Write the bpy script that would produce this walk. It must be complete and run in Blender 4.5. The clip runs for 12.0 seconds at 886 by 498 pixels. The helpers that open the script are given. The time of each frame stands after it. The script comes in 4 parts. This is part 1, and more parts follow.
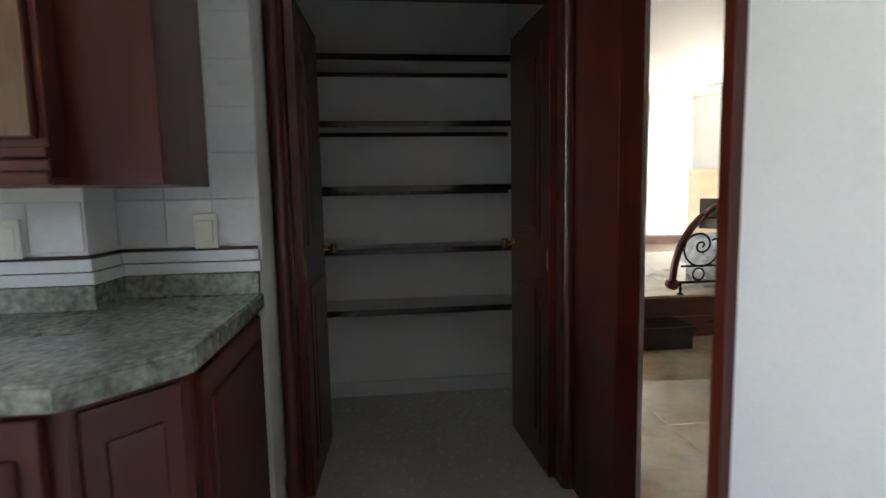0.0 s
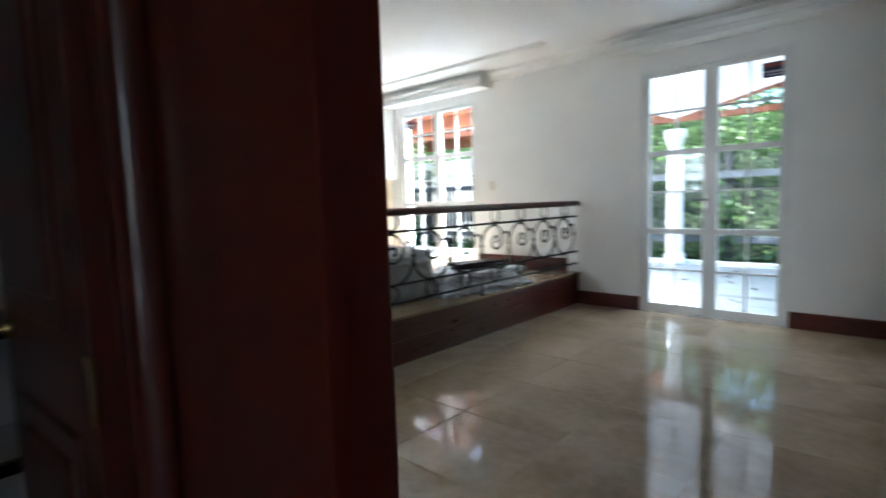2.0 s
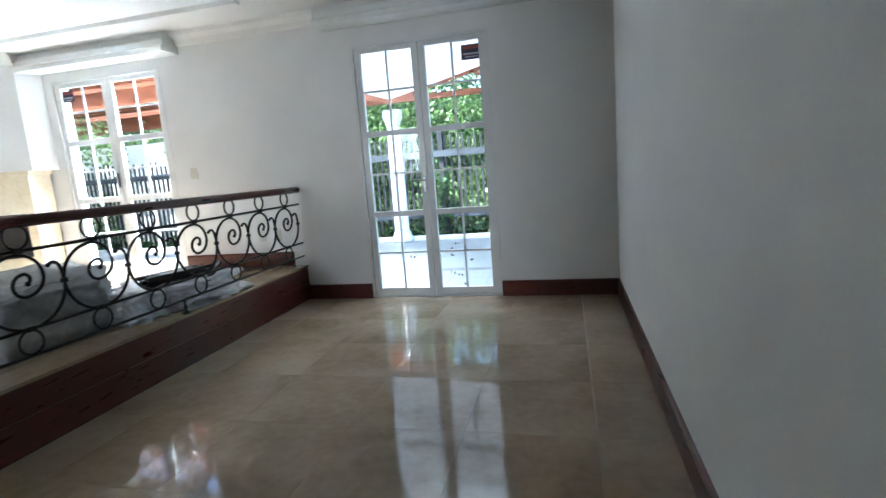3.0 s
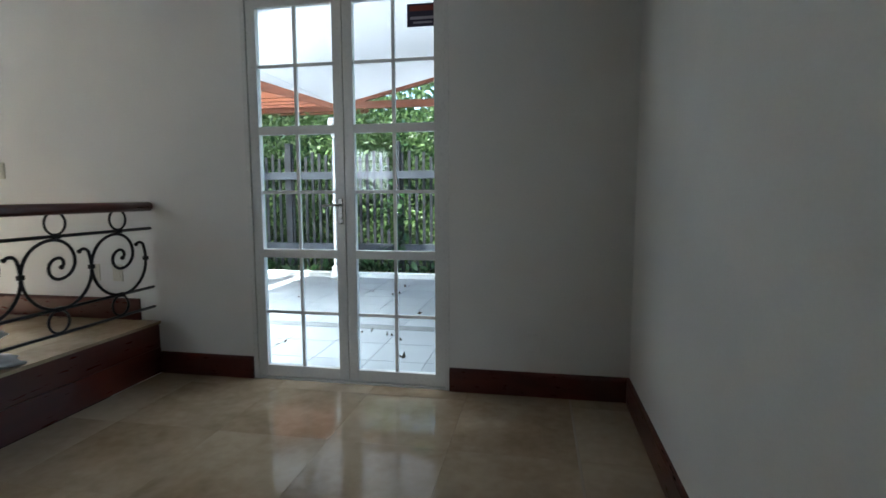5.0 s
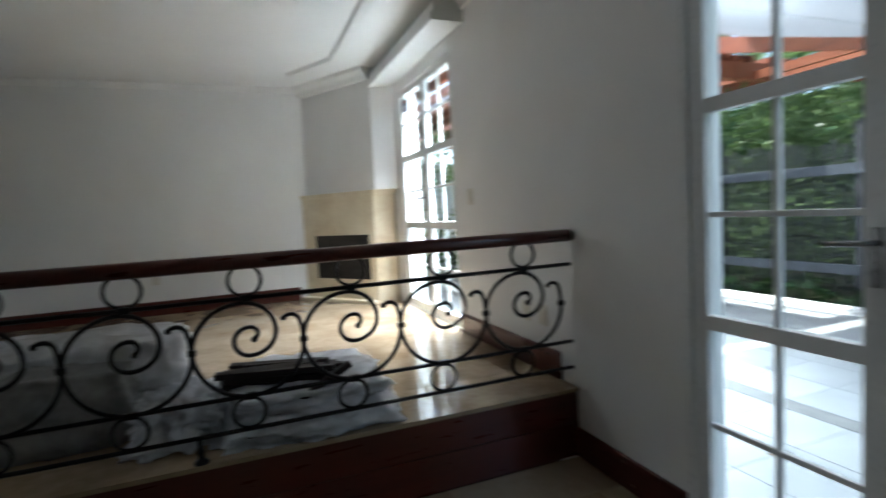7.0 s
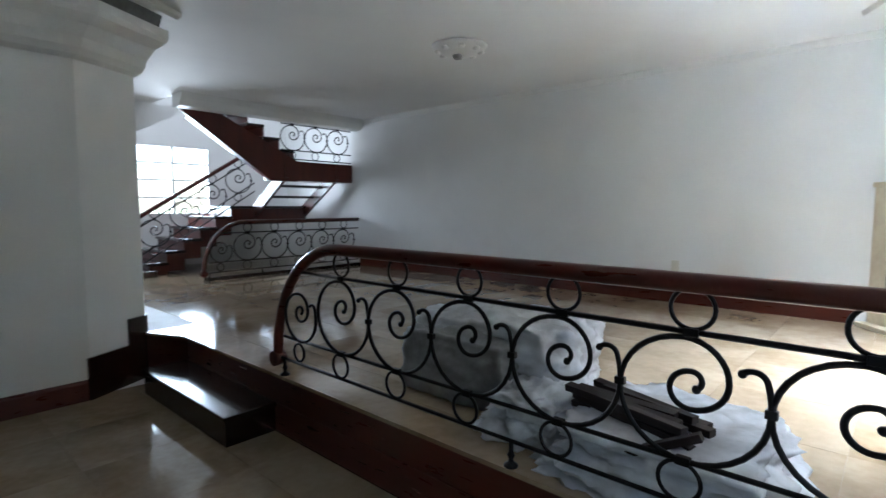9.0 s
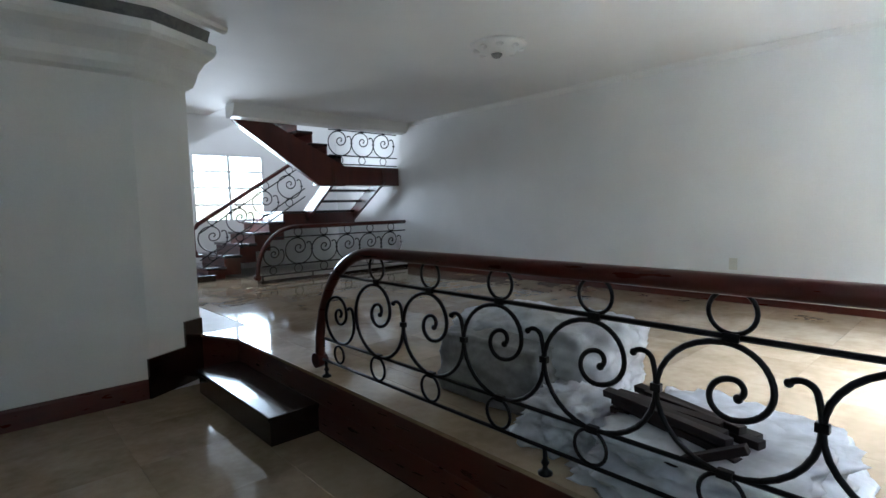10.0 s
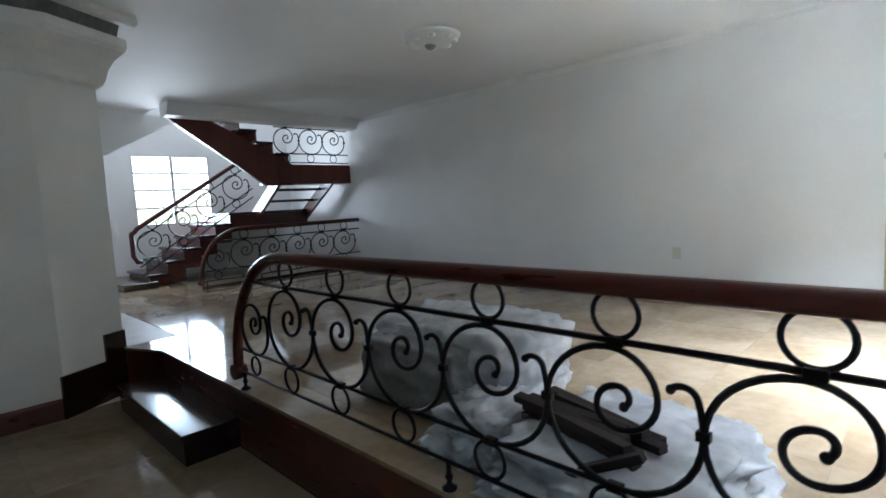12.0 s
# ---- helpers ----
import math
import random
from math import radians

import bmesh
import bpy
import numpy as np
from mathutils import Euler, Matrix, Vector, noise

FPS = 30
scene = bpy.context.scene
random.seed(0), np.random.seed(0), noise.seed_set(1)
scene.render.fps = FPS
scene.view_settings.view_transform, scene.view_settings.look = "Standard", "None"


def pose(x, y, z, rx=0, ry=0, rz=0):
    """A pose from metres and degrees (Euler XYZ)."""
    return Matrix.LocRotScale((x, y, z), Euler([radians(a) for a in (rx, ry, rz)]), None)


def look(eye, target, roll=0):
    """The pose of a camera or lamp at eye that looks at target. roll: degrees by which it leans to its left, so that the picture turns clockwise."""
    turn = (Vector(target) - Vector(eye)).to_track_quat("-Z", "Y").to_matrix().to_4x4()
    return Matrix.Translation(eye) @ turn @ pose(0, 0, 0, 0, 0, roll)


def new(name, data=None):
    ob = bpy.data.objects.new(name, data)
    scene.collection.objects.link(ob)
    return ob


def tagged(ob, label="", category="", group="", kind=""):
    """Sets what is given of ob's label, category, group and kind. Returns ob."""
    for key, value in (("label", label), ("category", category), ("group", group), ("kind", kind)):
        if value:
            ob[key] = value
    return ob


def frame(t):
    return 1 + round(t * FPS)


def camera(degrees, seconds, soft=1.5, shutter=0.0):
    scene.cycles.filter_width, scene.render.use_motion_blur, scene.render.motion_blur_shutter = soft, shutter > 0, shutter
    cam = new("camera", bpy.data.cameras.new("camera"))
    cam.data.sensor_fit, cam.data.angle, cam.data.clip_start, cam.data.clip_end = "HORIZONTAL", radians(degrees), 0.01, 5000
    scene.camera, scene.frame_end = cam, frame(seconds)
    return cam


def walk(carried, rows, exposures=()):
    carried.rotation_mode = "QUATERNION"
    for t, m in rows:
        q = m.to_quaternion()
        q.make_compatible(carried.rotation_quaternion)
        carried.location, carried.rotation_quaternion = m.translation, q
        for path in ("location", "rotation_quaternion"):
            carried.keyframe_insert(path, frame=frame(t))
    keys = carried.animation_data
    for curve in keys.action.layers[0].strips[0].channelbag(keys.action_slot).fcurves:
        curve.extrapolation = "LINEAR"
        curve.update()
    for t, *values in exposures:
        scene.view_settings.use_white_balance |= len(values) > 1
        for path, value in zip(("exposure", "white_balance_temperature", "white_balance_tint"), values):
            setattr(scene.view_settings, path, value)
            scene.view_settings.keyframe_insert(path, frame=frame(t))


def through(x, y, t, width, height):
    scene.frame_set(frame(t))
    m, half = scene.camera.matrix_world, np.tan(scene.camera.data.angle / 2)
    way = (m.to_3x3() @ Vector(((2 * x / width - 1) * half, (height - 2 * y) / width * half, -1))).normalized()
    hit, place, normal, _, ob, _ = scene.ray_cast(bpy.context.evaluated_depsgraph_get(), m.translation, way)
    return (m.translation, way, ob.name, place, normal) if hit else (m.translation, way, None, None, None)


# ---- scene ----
cam = camera(81.5, 12.0, 1.5, 0.4)
PATH = [
    (0, (0.896, -5.779, 1.217), (-1.081, -5.561, 1.01), -1.1),
    (0.3, (0.671, -5.793, 1.208), (-1.307, -5.546, 1.04), -1.1),
    (0.5, (0.506, -5.788, 1.237), (-1.46, -5.456, 1.078), -0.2),
    (0.7, (0.387, -5.778, 1.248), (-1.545, -5.282, 1.105), -0.8),
    (1, (0.242, -5.714, 1.252), (-1.619, -4.999, 1.093), -0.4),
    (1.5, (0.018, -5.491, 1.229), (-1.731, -4.531, 1.089), -1.0),
    (1.6, (-0.019, -5.442, 1.225), (-1.719, -4.399, 1.075), -1.2),
    (2, (-0.287, -5.306, 1.201), (-1.631, -3.837, 1.017), -1.8),
    (2.2, (-0.329, -5.292, 1.205), (-1.419, -3.628, 0.994), -3.0),
    (2.5, (-0.38, -5.137, 1.246), (-1.109, -3.295, 0.977), -3.0),
    (3, (-0.429, -4.754, 1.234), (-0.906, -2.836, 0.926), -4.4),
    (3.1, (-0.444, -4.694, 1.23), (-0.908, -2.773, 0.924), -4.4),
    (5, (-0.539, -3.031, 1.205), (-0.898, -1.075, 0.995), -0.2),
    (5.5, (-0.547, -2.612, 1.263), (-1.124, -0.707, 1.071), -1.2),
    (5.9, (-0.594, -2.274, 1.257), (-1.582, -0.541, 1.108), -2.4),
    (6, (-0.623, -2.186, 1.264), (-1.726, -0.524, 1.118), -2.6),
    (6.5, (-0.752, -1.84, 1.282), (-2.267, -0.543, 1.131), -2.2),
    (7, (-0.904, -1.533, 1.288), (-2.764, -0.812, 1.143), -3.2),
    (7.1, (-0.934, -1.48, 1.283), (-2.851, -0.928, 1.141), -3.5),
    (7.5, (-1.047, -1.272, 1.307), (-3.043, -1.284, 1.171), -3.3),
    (7.6, (-1.097, -1.231, 1.297), (-3.088, -1.367, 1.164), -3.3),
    (9.5, (-1.529, -0.604, 1.371), (-2.89, -2.059, 1.194), -0.5),
    (10, (-1.567, -0.625, 1.364), (-2.908, -2.099, 1.202), -1.4),
    (10.5, (-1.617, -0.63, 1.352), (-2.993, -2.07, 1.172), -1.7),
    (11, (-1.631, -0.628, 1.352), (-3.077, -1.995, 1.147), -1.5),
    (11.5, (-1.686, -0.619, 1.34), (-3.137, -1.977, 1.117), -3.0),
    (12, (-1.866, -0.522, 1.368), (-3.283, -1.922, 1.183), -3.0),
]
EXPOSURES = [(0, 5.08, 6700, 10), (0.6, 4.45, 6300, 10), (1.5, 4.15, 5850, 10), (2.3, 4.2, 5800, 10), (3.0, 4.15, 5650, 10), (5.0, 3.2, 6050, 10), (5.5, 3.05, 6100, 10),
             (6.0, 2.55, 6050, 10), (6.7, 2.5, 6050, 10), (7.5, 3.38, 5800, 11), (9.5, 3.8, 5600, 10), (12, 3.62, 5650, 10)]
walk(cam, [(t, look(eye, target, roll)) for t, eye, target, roll in PATH], EXPOSURES)

# ---- light ----
world = bpy.data.worlds.new("sky")
scene.world = world
world.use_nodes = True
wn, wl = world.node_tree.nodes, world.node_tree.links
sky = wn.new("ShaderNodeTexSky")
sky.sky_type, sky.sun_disc = "NISHITA", False
sky.sun_elevation, sky.sun_rotation, sky.dust_density = radians(64), radians(-120), 3.0
wl.new(sky.outputs[0], wn["Background"].inputs[0])
wn["Background"].inputs[1].default_value = 0.11
sun = new("sun", bpy.data.lights.new("sun", "SUN"))
sun.data.energy, sun.data.angle, sun.data.color = 2.6, radians(0.5), (1.0, 0.95, 0.86)
sun.matrix_basis = look((-10.2, -5.9, 24.0), (0, 0, 0))


def daylight_fill(place, target, w, h, watts, colour=(0.93, 0.97, 1.0)):
    """Area lamp added to stand in for sky light."""
    lamp = new("daylight_fill", bpy.data.lights.new("daylight_fill", "AREA"))
    lamp.data.shape, lamp.data.size, lamp.data.size_y, lamp.data.energy, lamp.data.color = "RECTANGLE", w, h, watts, colour
    lamp.matrix_basis = look(place, target)
    return lamp


# two added fill lamps, out of sight above the glazed doors, facing down
daylight_fill((-1.71, 0.70, 2.70), (-1.71, 0.60, 0), 1.5, 0.6, 2.0).data.spread = radians(110)
daylight_fill((-5.20, 0.62, 2.72), (-5.20, 0.50, 0), 2.3, 0.8, 88).data.spread = radians(110)
# lamp behind the stair window
daylight_fill((-4.93, -9.93, 1.78), (-4.93, 0, 1.78), 1.2, 1.1, 8.5)
# added fill lamp under the invented roof opening of the stairwell
daylight_fill((-5.4, -8.6, 5.55), (-5.4, -8.60001, 0), 1.6, 1.4, 3)
# narrow lamp in an unseen kitchen window, placed to light the north wall
daylight_fill((1.0, -9.25, 1.6), (0.8, 0, 1.5), 1.0, 1.0, 0.18).data.spread = radians(48)

# ---- materials ----


def material(name, a, b, size=3.0, rough=0.5, fine=40.0, bump=0.1, metal=0.0, stretch=(1, 1, 1), vary=0.0, detail=0.35, coat=0.0, rough_vary=0.1):
    """Two colours mixed by a broad and a fine noise, with gloss and relief to suit; vary: brightness from piece to piece."""
    m = bpy.data.materials.new(name)
    m.use_nodes = True
    n, l = m.node_tree.nodes, m.node_tree.links
    p = n["Principled BSDF"]
    co, mp = n.new("ShaderNodeTexCoord"), n.new("ShaderNodeMapping")
    mp.inputs["Scale"].default_value = stretch
    l.new(co.outputs["Object"], mp.inputs[0])
    if vary:
        info, add = n.new("ShaderNodeObjectInfo"), n.new("ShaderNodeVectorMath")
        add.operation = "MULTIPLY_ADD"
        l.new(info.outputs["Random"], add.inputs[0])
        add.inputs[1].default_value = (17, 31, 9)
        l.new(mp.outputs[0], add.inputs[2])
        place = add.outputs[0]
    else:
        place = mp.outputs[0]
    broad, grain = n.new("ShaderNodeTexNoise"), n.new("ShaderNodeTexNoise")
    broad.inputs["Scale"].default_value, broad.inputs["Detail"].default_value = size, 5
    broad.inputs["Distortion"].default_value = 0.6
    grain.inputs["Scale"].default_value, grain.inputs["Detail"].default_value = fine, 4
    l.new(place, broad.inputs["Vector"])
    l.new(place, grain.inputs["Vector"])
    mix = n.new("ShaderNodeMix")
    mix.data_type = "FLOAT"
    mix.inputs[0].default_value = detail
    l.new(broad.outputs[0], mix.inputs[2])
    l.new(grain.outputs[0], mix.inputs[3])
    ramp = n.new("ShaderNodeValToRGB")
    ramp.color_ramp.elements[0].position, ramp.color_ramp.elements[1].position = 0.36, 0.64
    ramp.color_ramp.elements[0].color, ramp.color_ramp.elements[1].color = (*a, 1), (*b, 1)
    l.new(mix.outputs[0], ramp.inputs[0])
    colour = ramp.outputs[0]
    if vary:
        hsv, rng = n.new("ShaderNodeHueSaturation"), n.new("ShaderNodeMapRange")
        rng.inputs["To Min"].default_value, rng.inputs["To Max"].default_value = 1 - vary, 1 + vary
        l.new(info.outputs["Random"], rng.inputs[0])
        l.new(rng.outputs[0], hsv.inputs["Value"])
        l.new(colour, hsv.inputs["Color"])
        colour = hsv.outputs[0]
    l.new(colour, p.inputs["Base Color"])
    rr = n.new("ShaderNodeMapRange")
    rr.inputs["To Min"].default_value, rr.inputs["To Max"].default_value = max(0.02, rough - rough_vary), rough + rough_vary
    l.new(grain.outputs[0], rr.inputs[0])
    l.new(rr.outputs[0], p.inputs["Roughness"])
    p.inputs["Metallic"].default_value = metal
    p.inputs["Coat Weight"].default_value = coat
    p.inputs["Coat Roughness"].default_value = 0.08
    if bump:
        bp = n.new("ShaderNodeBump")
        bp.inputs["Strength"].default_value, bp.inputs["Distance"].default_value = bump, 0.01
        l.new(mix.outputs[0], bp.inputs["Height"])
        l.new(bp.outputs[0], p.inputs["Normal"])
    return m


def glass_material(name, tint=(0.92, 0.97, 0.97)):
    m = bpy.data.materials.new(name)
    m.use_nodes = True
    n, l = m.node_tree.nodes, m.node_tree.links
    n.remove(n["Principled BSDF"])
    clear, gloss, mix, fr = n.new("ShaderNodeBsdfTransparent"), n.new("ShaderNodeBsdfGlossy"), n.new("ShaderNodeMixShader"), n.new("ShaderNodeLayerWeight")
    power, scale_up = n.new("ShaderNodeMath"), n.new("ShaderNodeMath")
    power.operation, scale_up.operation = "POWER", "MULTIPLY_ADD"
    power.inputs[1].default_value, scale_up.inputs[1].default_value, scale_up.inputs[2].default_value = 5.0, 0.6, 0.018
    clear.inputs[0].default_value = (*tint, 1)
    gloss.inputs["Roughness"].default_value = 0.02
    fr.inputs[0].default_value = 0.5
    l.new(fr.outputs["Facing"], power.inputs[0])
    l.new(power.outputs[0], scale_up.inputs[0])
    l.new(scale_up.outputs[0], mix.inputs[0])
    l.new(clear.outputs[0], mix.inputs[1])
    l.new(gloss.outputs[0], mix.inputs[2])
    l.new(mix.outputs[0], n["Material Output"].inputs[0])
    return m


def sheet_material(name, colour, through, rough, alpha=1.0, bump=0.3, size=14.0):
    """Thin stuff that lets light through: leaves, roof sheets, plastic wrap."""
    m = bpy.data.materials.new(name)
    m.use_nodes = True
    n, l = m.node_tree.nodes, m.node_tree.links
    p = n["Principled BSDF"]
    nz, ramp = n.new("ShaderNodeTexNoise"), n.new("ShaderNodeValToRGB")
    nz.inputs["Scale"].default_value, nz.inputs["Detail"].default_value = size, 6
    ramp.color_ramp.elements[0].position, ramp.color_ramp.elements[1].position = 0.3, 0.7
    ramp.color_ramp.elements[0].color = (*[c * 0.6 for c in colour], 1)
    ramp.color_ramp.elements[1].color = (*colour, 1)
    co = n.new("ShaderNodeTexCoord")
    l.new(co.outputs["Object"], nz.inputs["Vector"])
    l.new(nz.outputs[0], ramp.inputs[0])
    l.new(ramp.outputs[0], p.inputs["Base Color"])
    p.inputs["Roughness"].default_value, p.inputs["Alpha"].default_value = rough, alpha
    bp = n.new("ShaderNodeBump")
    bp.inputs["Strength"].default_value, bp.inputs["Distance"].default_value = bump, 0.02
    l.new(nz.outputs[0], bp.inputs["Height"])
    l.new(bp.outputs[0], p.inputs["Normal"])
    tr, mix = n.new("ShaderNodeBsdfTranslucent"), n.new("ShaderNodeMixShader")
    l.new(ramp.outputs[0], tr.inputs[0])
    mix.inputs[0].default_value = through
    l.new(p.outputs[0], mix.inputs[1])
    l.new(tr.outputs[0], mix.inputs[2])
    l.new(mix.outputs[0], n["Material Output"].inputs[0])
    return m


PLASTER = material("white_plaster", (0.74, 0.74, 0.73), (0.80, 0.80, 0.79), 1.3, 0.6, 90, 0.04)
CEIL = material("ceiling_paint", (0.78, 0.78, 0.77), (0.83, 0.83, 0.82), 1.0, 0.7, 80, 0.03)
MOULD = material("moulding_paint", (0.72, 0.72, 0.70), (0.8, 0.8, 0.78), 2.0, 0.45, 60, 0.03)
MARBLE = material("cream_marble", (0.25, 0.18, 0.108), (0.39, 0.31, 0.215), 1.9, 0.075, 18, 0.0, vary=0.045, detail=0.25, rough_vary=0.03)
MARBLE_PALE = material("pale_border_marble", (0.28, 0.21, 0.135), (0.40, 0.325, 0.23), 1.5, 0.075, 18, 0.0, vary=0.03, detail=0.25, rough_vary=0.03)
for stone in (MARBLE, MARBLE_PALE):
    stone.node_tree.nodes["Principled BSDF"].inputs["Specular IOR Level"].default_value = 0.42
JOINT = material("marble_joint", (0.24, 0.18, 0.12), (0.30, 0.24, 0.17), 5, 0.5)
FIREPLACE = material("fireplace_marble", (0.60, 0.50, 0.34), (0.74, 0.66, 0.50), 3.5, 0.35, 25, 0.02)
MAHOGANY = material("mahogany", (0.060, 0.0086, 0.0044), (0.090, 0.0138, 0.007), 1.6, 0.30, 9, 0.01, stretch=(5, 5, 0.6), coat=0.2, detail=0.15, rough_vary=0.03)
MAHOG_H = material("mahogany_level", (0.058, 0.0078, 0.0040), (0.086, 0.0118, 0.0058), 1.6, 0.28, 9, 0.0, stretch=(1.2, 0.6, 5), coat=0.2, detail=0.15, rough_vary=0.02)
PALE_WOOD = material("worn_pale_wood", (0.12, 0.055, 0.028), (0.21, 0.115, 0.06), 2.0, 0.45, 16, 0.04, stretch=(5, 5, 0.8))
STEP_WOOD = material("dark_step_wood", (0.012, 0.004, 0.003), (0.035, 0.009, 0.006), 1.6, 0.2, 9, 0.02, stretch=(6, 1, 6), coat=0.4)
IRON = material("black_iron", (0.006, 0.006, 0.007), (0.016, 0.015, 0.016), 20, 0.42, 160, 0.15, metal=0.6)
ALU = material("white_aluminium", (0.68, 0.69, 0.68), (0.75, 0.76, 0.75), 2, 0.3, 60, 0.0)
GLASS = glass_material("clear_glass")
BRASS = material("brass", (0.55, 0.40, 0.16), (0.7, 0.52, 0.24), 20, 0.22, 80, 0.0, metal=1.0)
STEEL = material("steel", (0.22, 0.22, 0.21), (0.30, 0.30, 0.29), 20, 0.3, 80, 0.0, metal=1.0)
SLAT = material("dark_slat_wood", (0.007, 0.003, 0.0025), (0.018, 0.006, 0.0045), 2, 0.6, 14, 0.05, stretch=(6, 1, 6))
# dark grey that paints the shade in the cove's open gap
COVE_GAP = material("dark_cove_gap", (0.10, 0.10, 0.10), (0.17, 0.17, 0.16), 12, 0.6, 60, 0.05)
SOOT = material("soot_brick", (0.008, 0.007, 0.006), (0.03, 0.025, 0.02), 5, 0.9, 30, 0.3)
PLATE = material("switch_plastic", (0.62, 0.60, 0.52), (0.68, 0.66, 0.58), 5, 0.4, 50, 0.0)
TILE = material("glazed_white_tile", (0.62, 0.64, 0.66), (0.72, 0.73, 0.74), 3, 0.10, 30, 0.03, vary=0.03)
GRANITE = material("green_grey_granite", (0.10, 0.11, 0.09), (0.40, 0.42, 0.36), 9, 0.16, 45, 0.0, detail=0.6)
SHELF = material("painted_shelf", (0.55, 0.55, 0.54), (0.63, 0.63, 0.62), 3, 0.6, 50, 0.02)
KITCHEN_FLOOR = material("pale_kitchen_floor", (0.52, 0.51, 0.48), (0.62, 0.61, 0.58), 2, 0.25, 40, 0.02, vary=0.03)
TERRACE = material("terrace_tile", (0.24, 0.25, 0.26), (0.32, 0.33, 0.34), 1.6, 0.45, 30, 0.05, vary=0.05)
BAND = material("terrace_band", (0.12, 0.12, 0.12), (0.2, 0.2, 0.2), 8, 0.6, 60, 0.1)
STONE = material("white_column_stone", (0.72, 0.72, 0.70), (0.82, 0.82, 0.80), 3, 0.55, 40, 0.05)
REDWOOD = material("terrace_timber", (0.16, 0.042, 0.018), (0.28, 0.085, 0.035), 2.5, 0.5, 16, 0.1, stretch=(1, 5, 5))
FENCE = material("fence_paint", (0.010, 0.011, 0.014), (0.026, 0.029, 0.036), 6, 0.7, 50, 0.08)
# dark green of the added backdrop, painting the shaded depth of the hedge
HEDGE_BACK = material("dark_hedge_backdrop", (0.035, 0.060, 0.022), (0.075, 0.115, 0.040), 2, 0.95, 14, 0.4)
RAIL = material("fence_rail_paint", (0.030, 0.036, 0.048), (0.055, 0.065, 0.082), 6, 0.6, 50, 0.08)
SOIL = material("garden_ground", (0.06, 0.055, 0.03), (0.12, 0.13, 0.06), 3, 0.95, 20, 0.5)
ROOF = sheet_material("white_roof_sheet", (0.72, 0.73, 0.76), 0.42, 0.5, bump=0.0, size=0.25)
LEAF = sheet_material("leaf", (0.17, 0.27, 0.095), 0.4, 0.45, size=1.3)
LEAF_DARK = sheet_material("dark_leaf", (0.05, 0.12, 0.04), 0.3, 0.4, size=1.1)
WRAP = sheet_material("plastic_wrap", (0.84, 0.86, 0.90), 0.3, 0.22, alpha=0.93, bump=0.5, size=9)
PAPER = material("grey_wrapping", (0.20, 0.20, 0.20), (0.34, 0.34, 0.34), 6, 0.6, 30, 0.3)
STICKER = material("dark_sticker", (0.02, 0.015, 0.05), (0.035, 0.025, 0.07), 6, 0.4, 30, 0)
STICKER_RED = material("sticker_red", (0.22, 0.03, 0.02), (0.28, 0.05, 0.03), 6, 0.4, 30, 0)
STICKER_PALE = material("sticker_print", (0.45, 0.42, 0.5), (0.55, 0.52, 0.6), 6, 0.4, 30, 0)
BARK = material("bark", (0.05, 0.035, 0.022), (0.11, 0.08, 0.05), 6, 0.9, 30, 0.5)

# ---- building blocks ----


def block(bm, x0, y0, z0, x1, y1, z1, bevel=0.0):
    m = Matrix.LocRotScale(((x0 + x1) / 2, (y0 + y1) / 2, (z0 + z1) / 2), None, (abs(x1 - x0), abs(y1 - y0), abs(z1 - z0)))
    made = bmesh.ops.create_cube(bm, size=1, matrix=m)["verts"]
    if bevel:
        edges = list({e for v in made for e in v.link_edges})
        bmesh.ops.bevel(bm, geom=edges, offset=bevel, segments=2, affect="EDGES", profile=0.6)


def prism(bm, outline, low, high, axis="z"):
    """A solid of that outline between two heights along an axis."""
    def put(a, b, h):
        return {"z": (a, b, h), "y": (a, h, b), "x": (h, a, b)}[axis]
    lo = [bm.verts.new(put(a, b, low)) for a, b in outline]
    hi = [bm.verts.new(put(a, b, high)) for a, b in outline]
    n = len(outline)
    bm.faces.new(lo)
    bm.faces.new(hi)
    for i in range(n):
        bm.faces.new((lo[i], lo[(i + 1) % n], hi[(i + 1) % n], hi[i]))
    bmesh.ops.recalc_face_normals(bm, faces=bm.faces[:])


def tube(bm, points, radius, sides=8, flat=1.0, closed=False):
    """A bar bent along the points; radius may be a list; flat squeezes it across the plane's normal."""
    points = [Vector(p) for p in points]
    n = len(points)
    radii = radius if isinstance(radius, list) else [radius] * n
    rings, up = [], None
    for i, p in enumerate(points):
        a = points[(i - 1) % n] if closed or i else p
        b = points[(i + 1) % n] if closed or i < n - 1 else p
        way = (b - a).normalized()
        if up is None:
            up = Vector((1, 0, 0)) if abs(way.x) < 0.8 else Vector((0, 0, 1))
        side = way.cross(up).normalized()
        up = side.cross(way).normalized()
        rings.append([bm.verts.new(p + radii[i] * (math.cos(k * math.tau / sides) * side + flat * math.sin(k * math.tau / sides) * up)) for k in range(sides)])
    for i in range(n if closed else n - 1):
        r, s = rings[i], rings[(i + 1) % n]
        for k in range(sides):
            f = bm.faces.new((r[k], r[(k + 1) % sides], s[(k + 1) % sides], s[k]))
            f.smooth = True
    if not closed:
        bm.faces.new(rings[0][::-1])
        bm.faces.new(rings[-1])


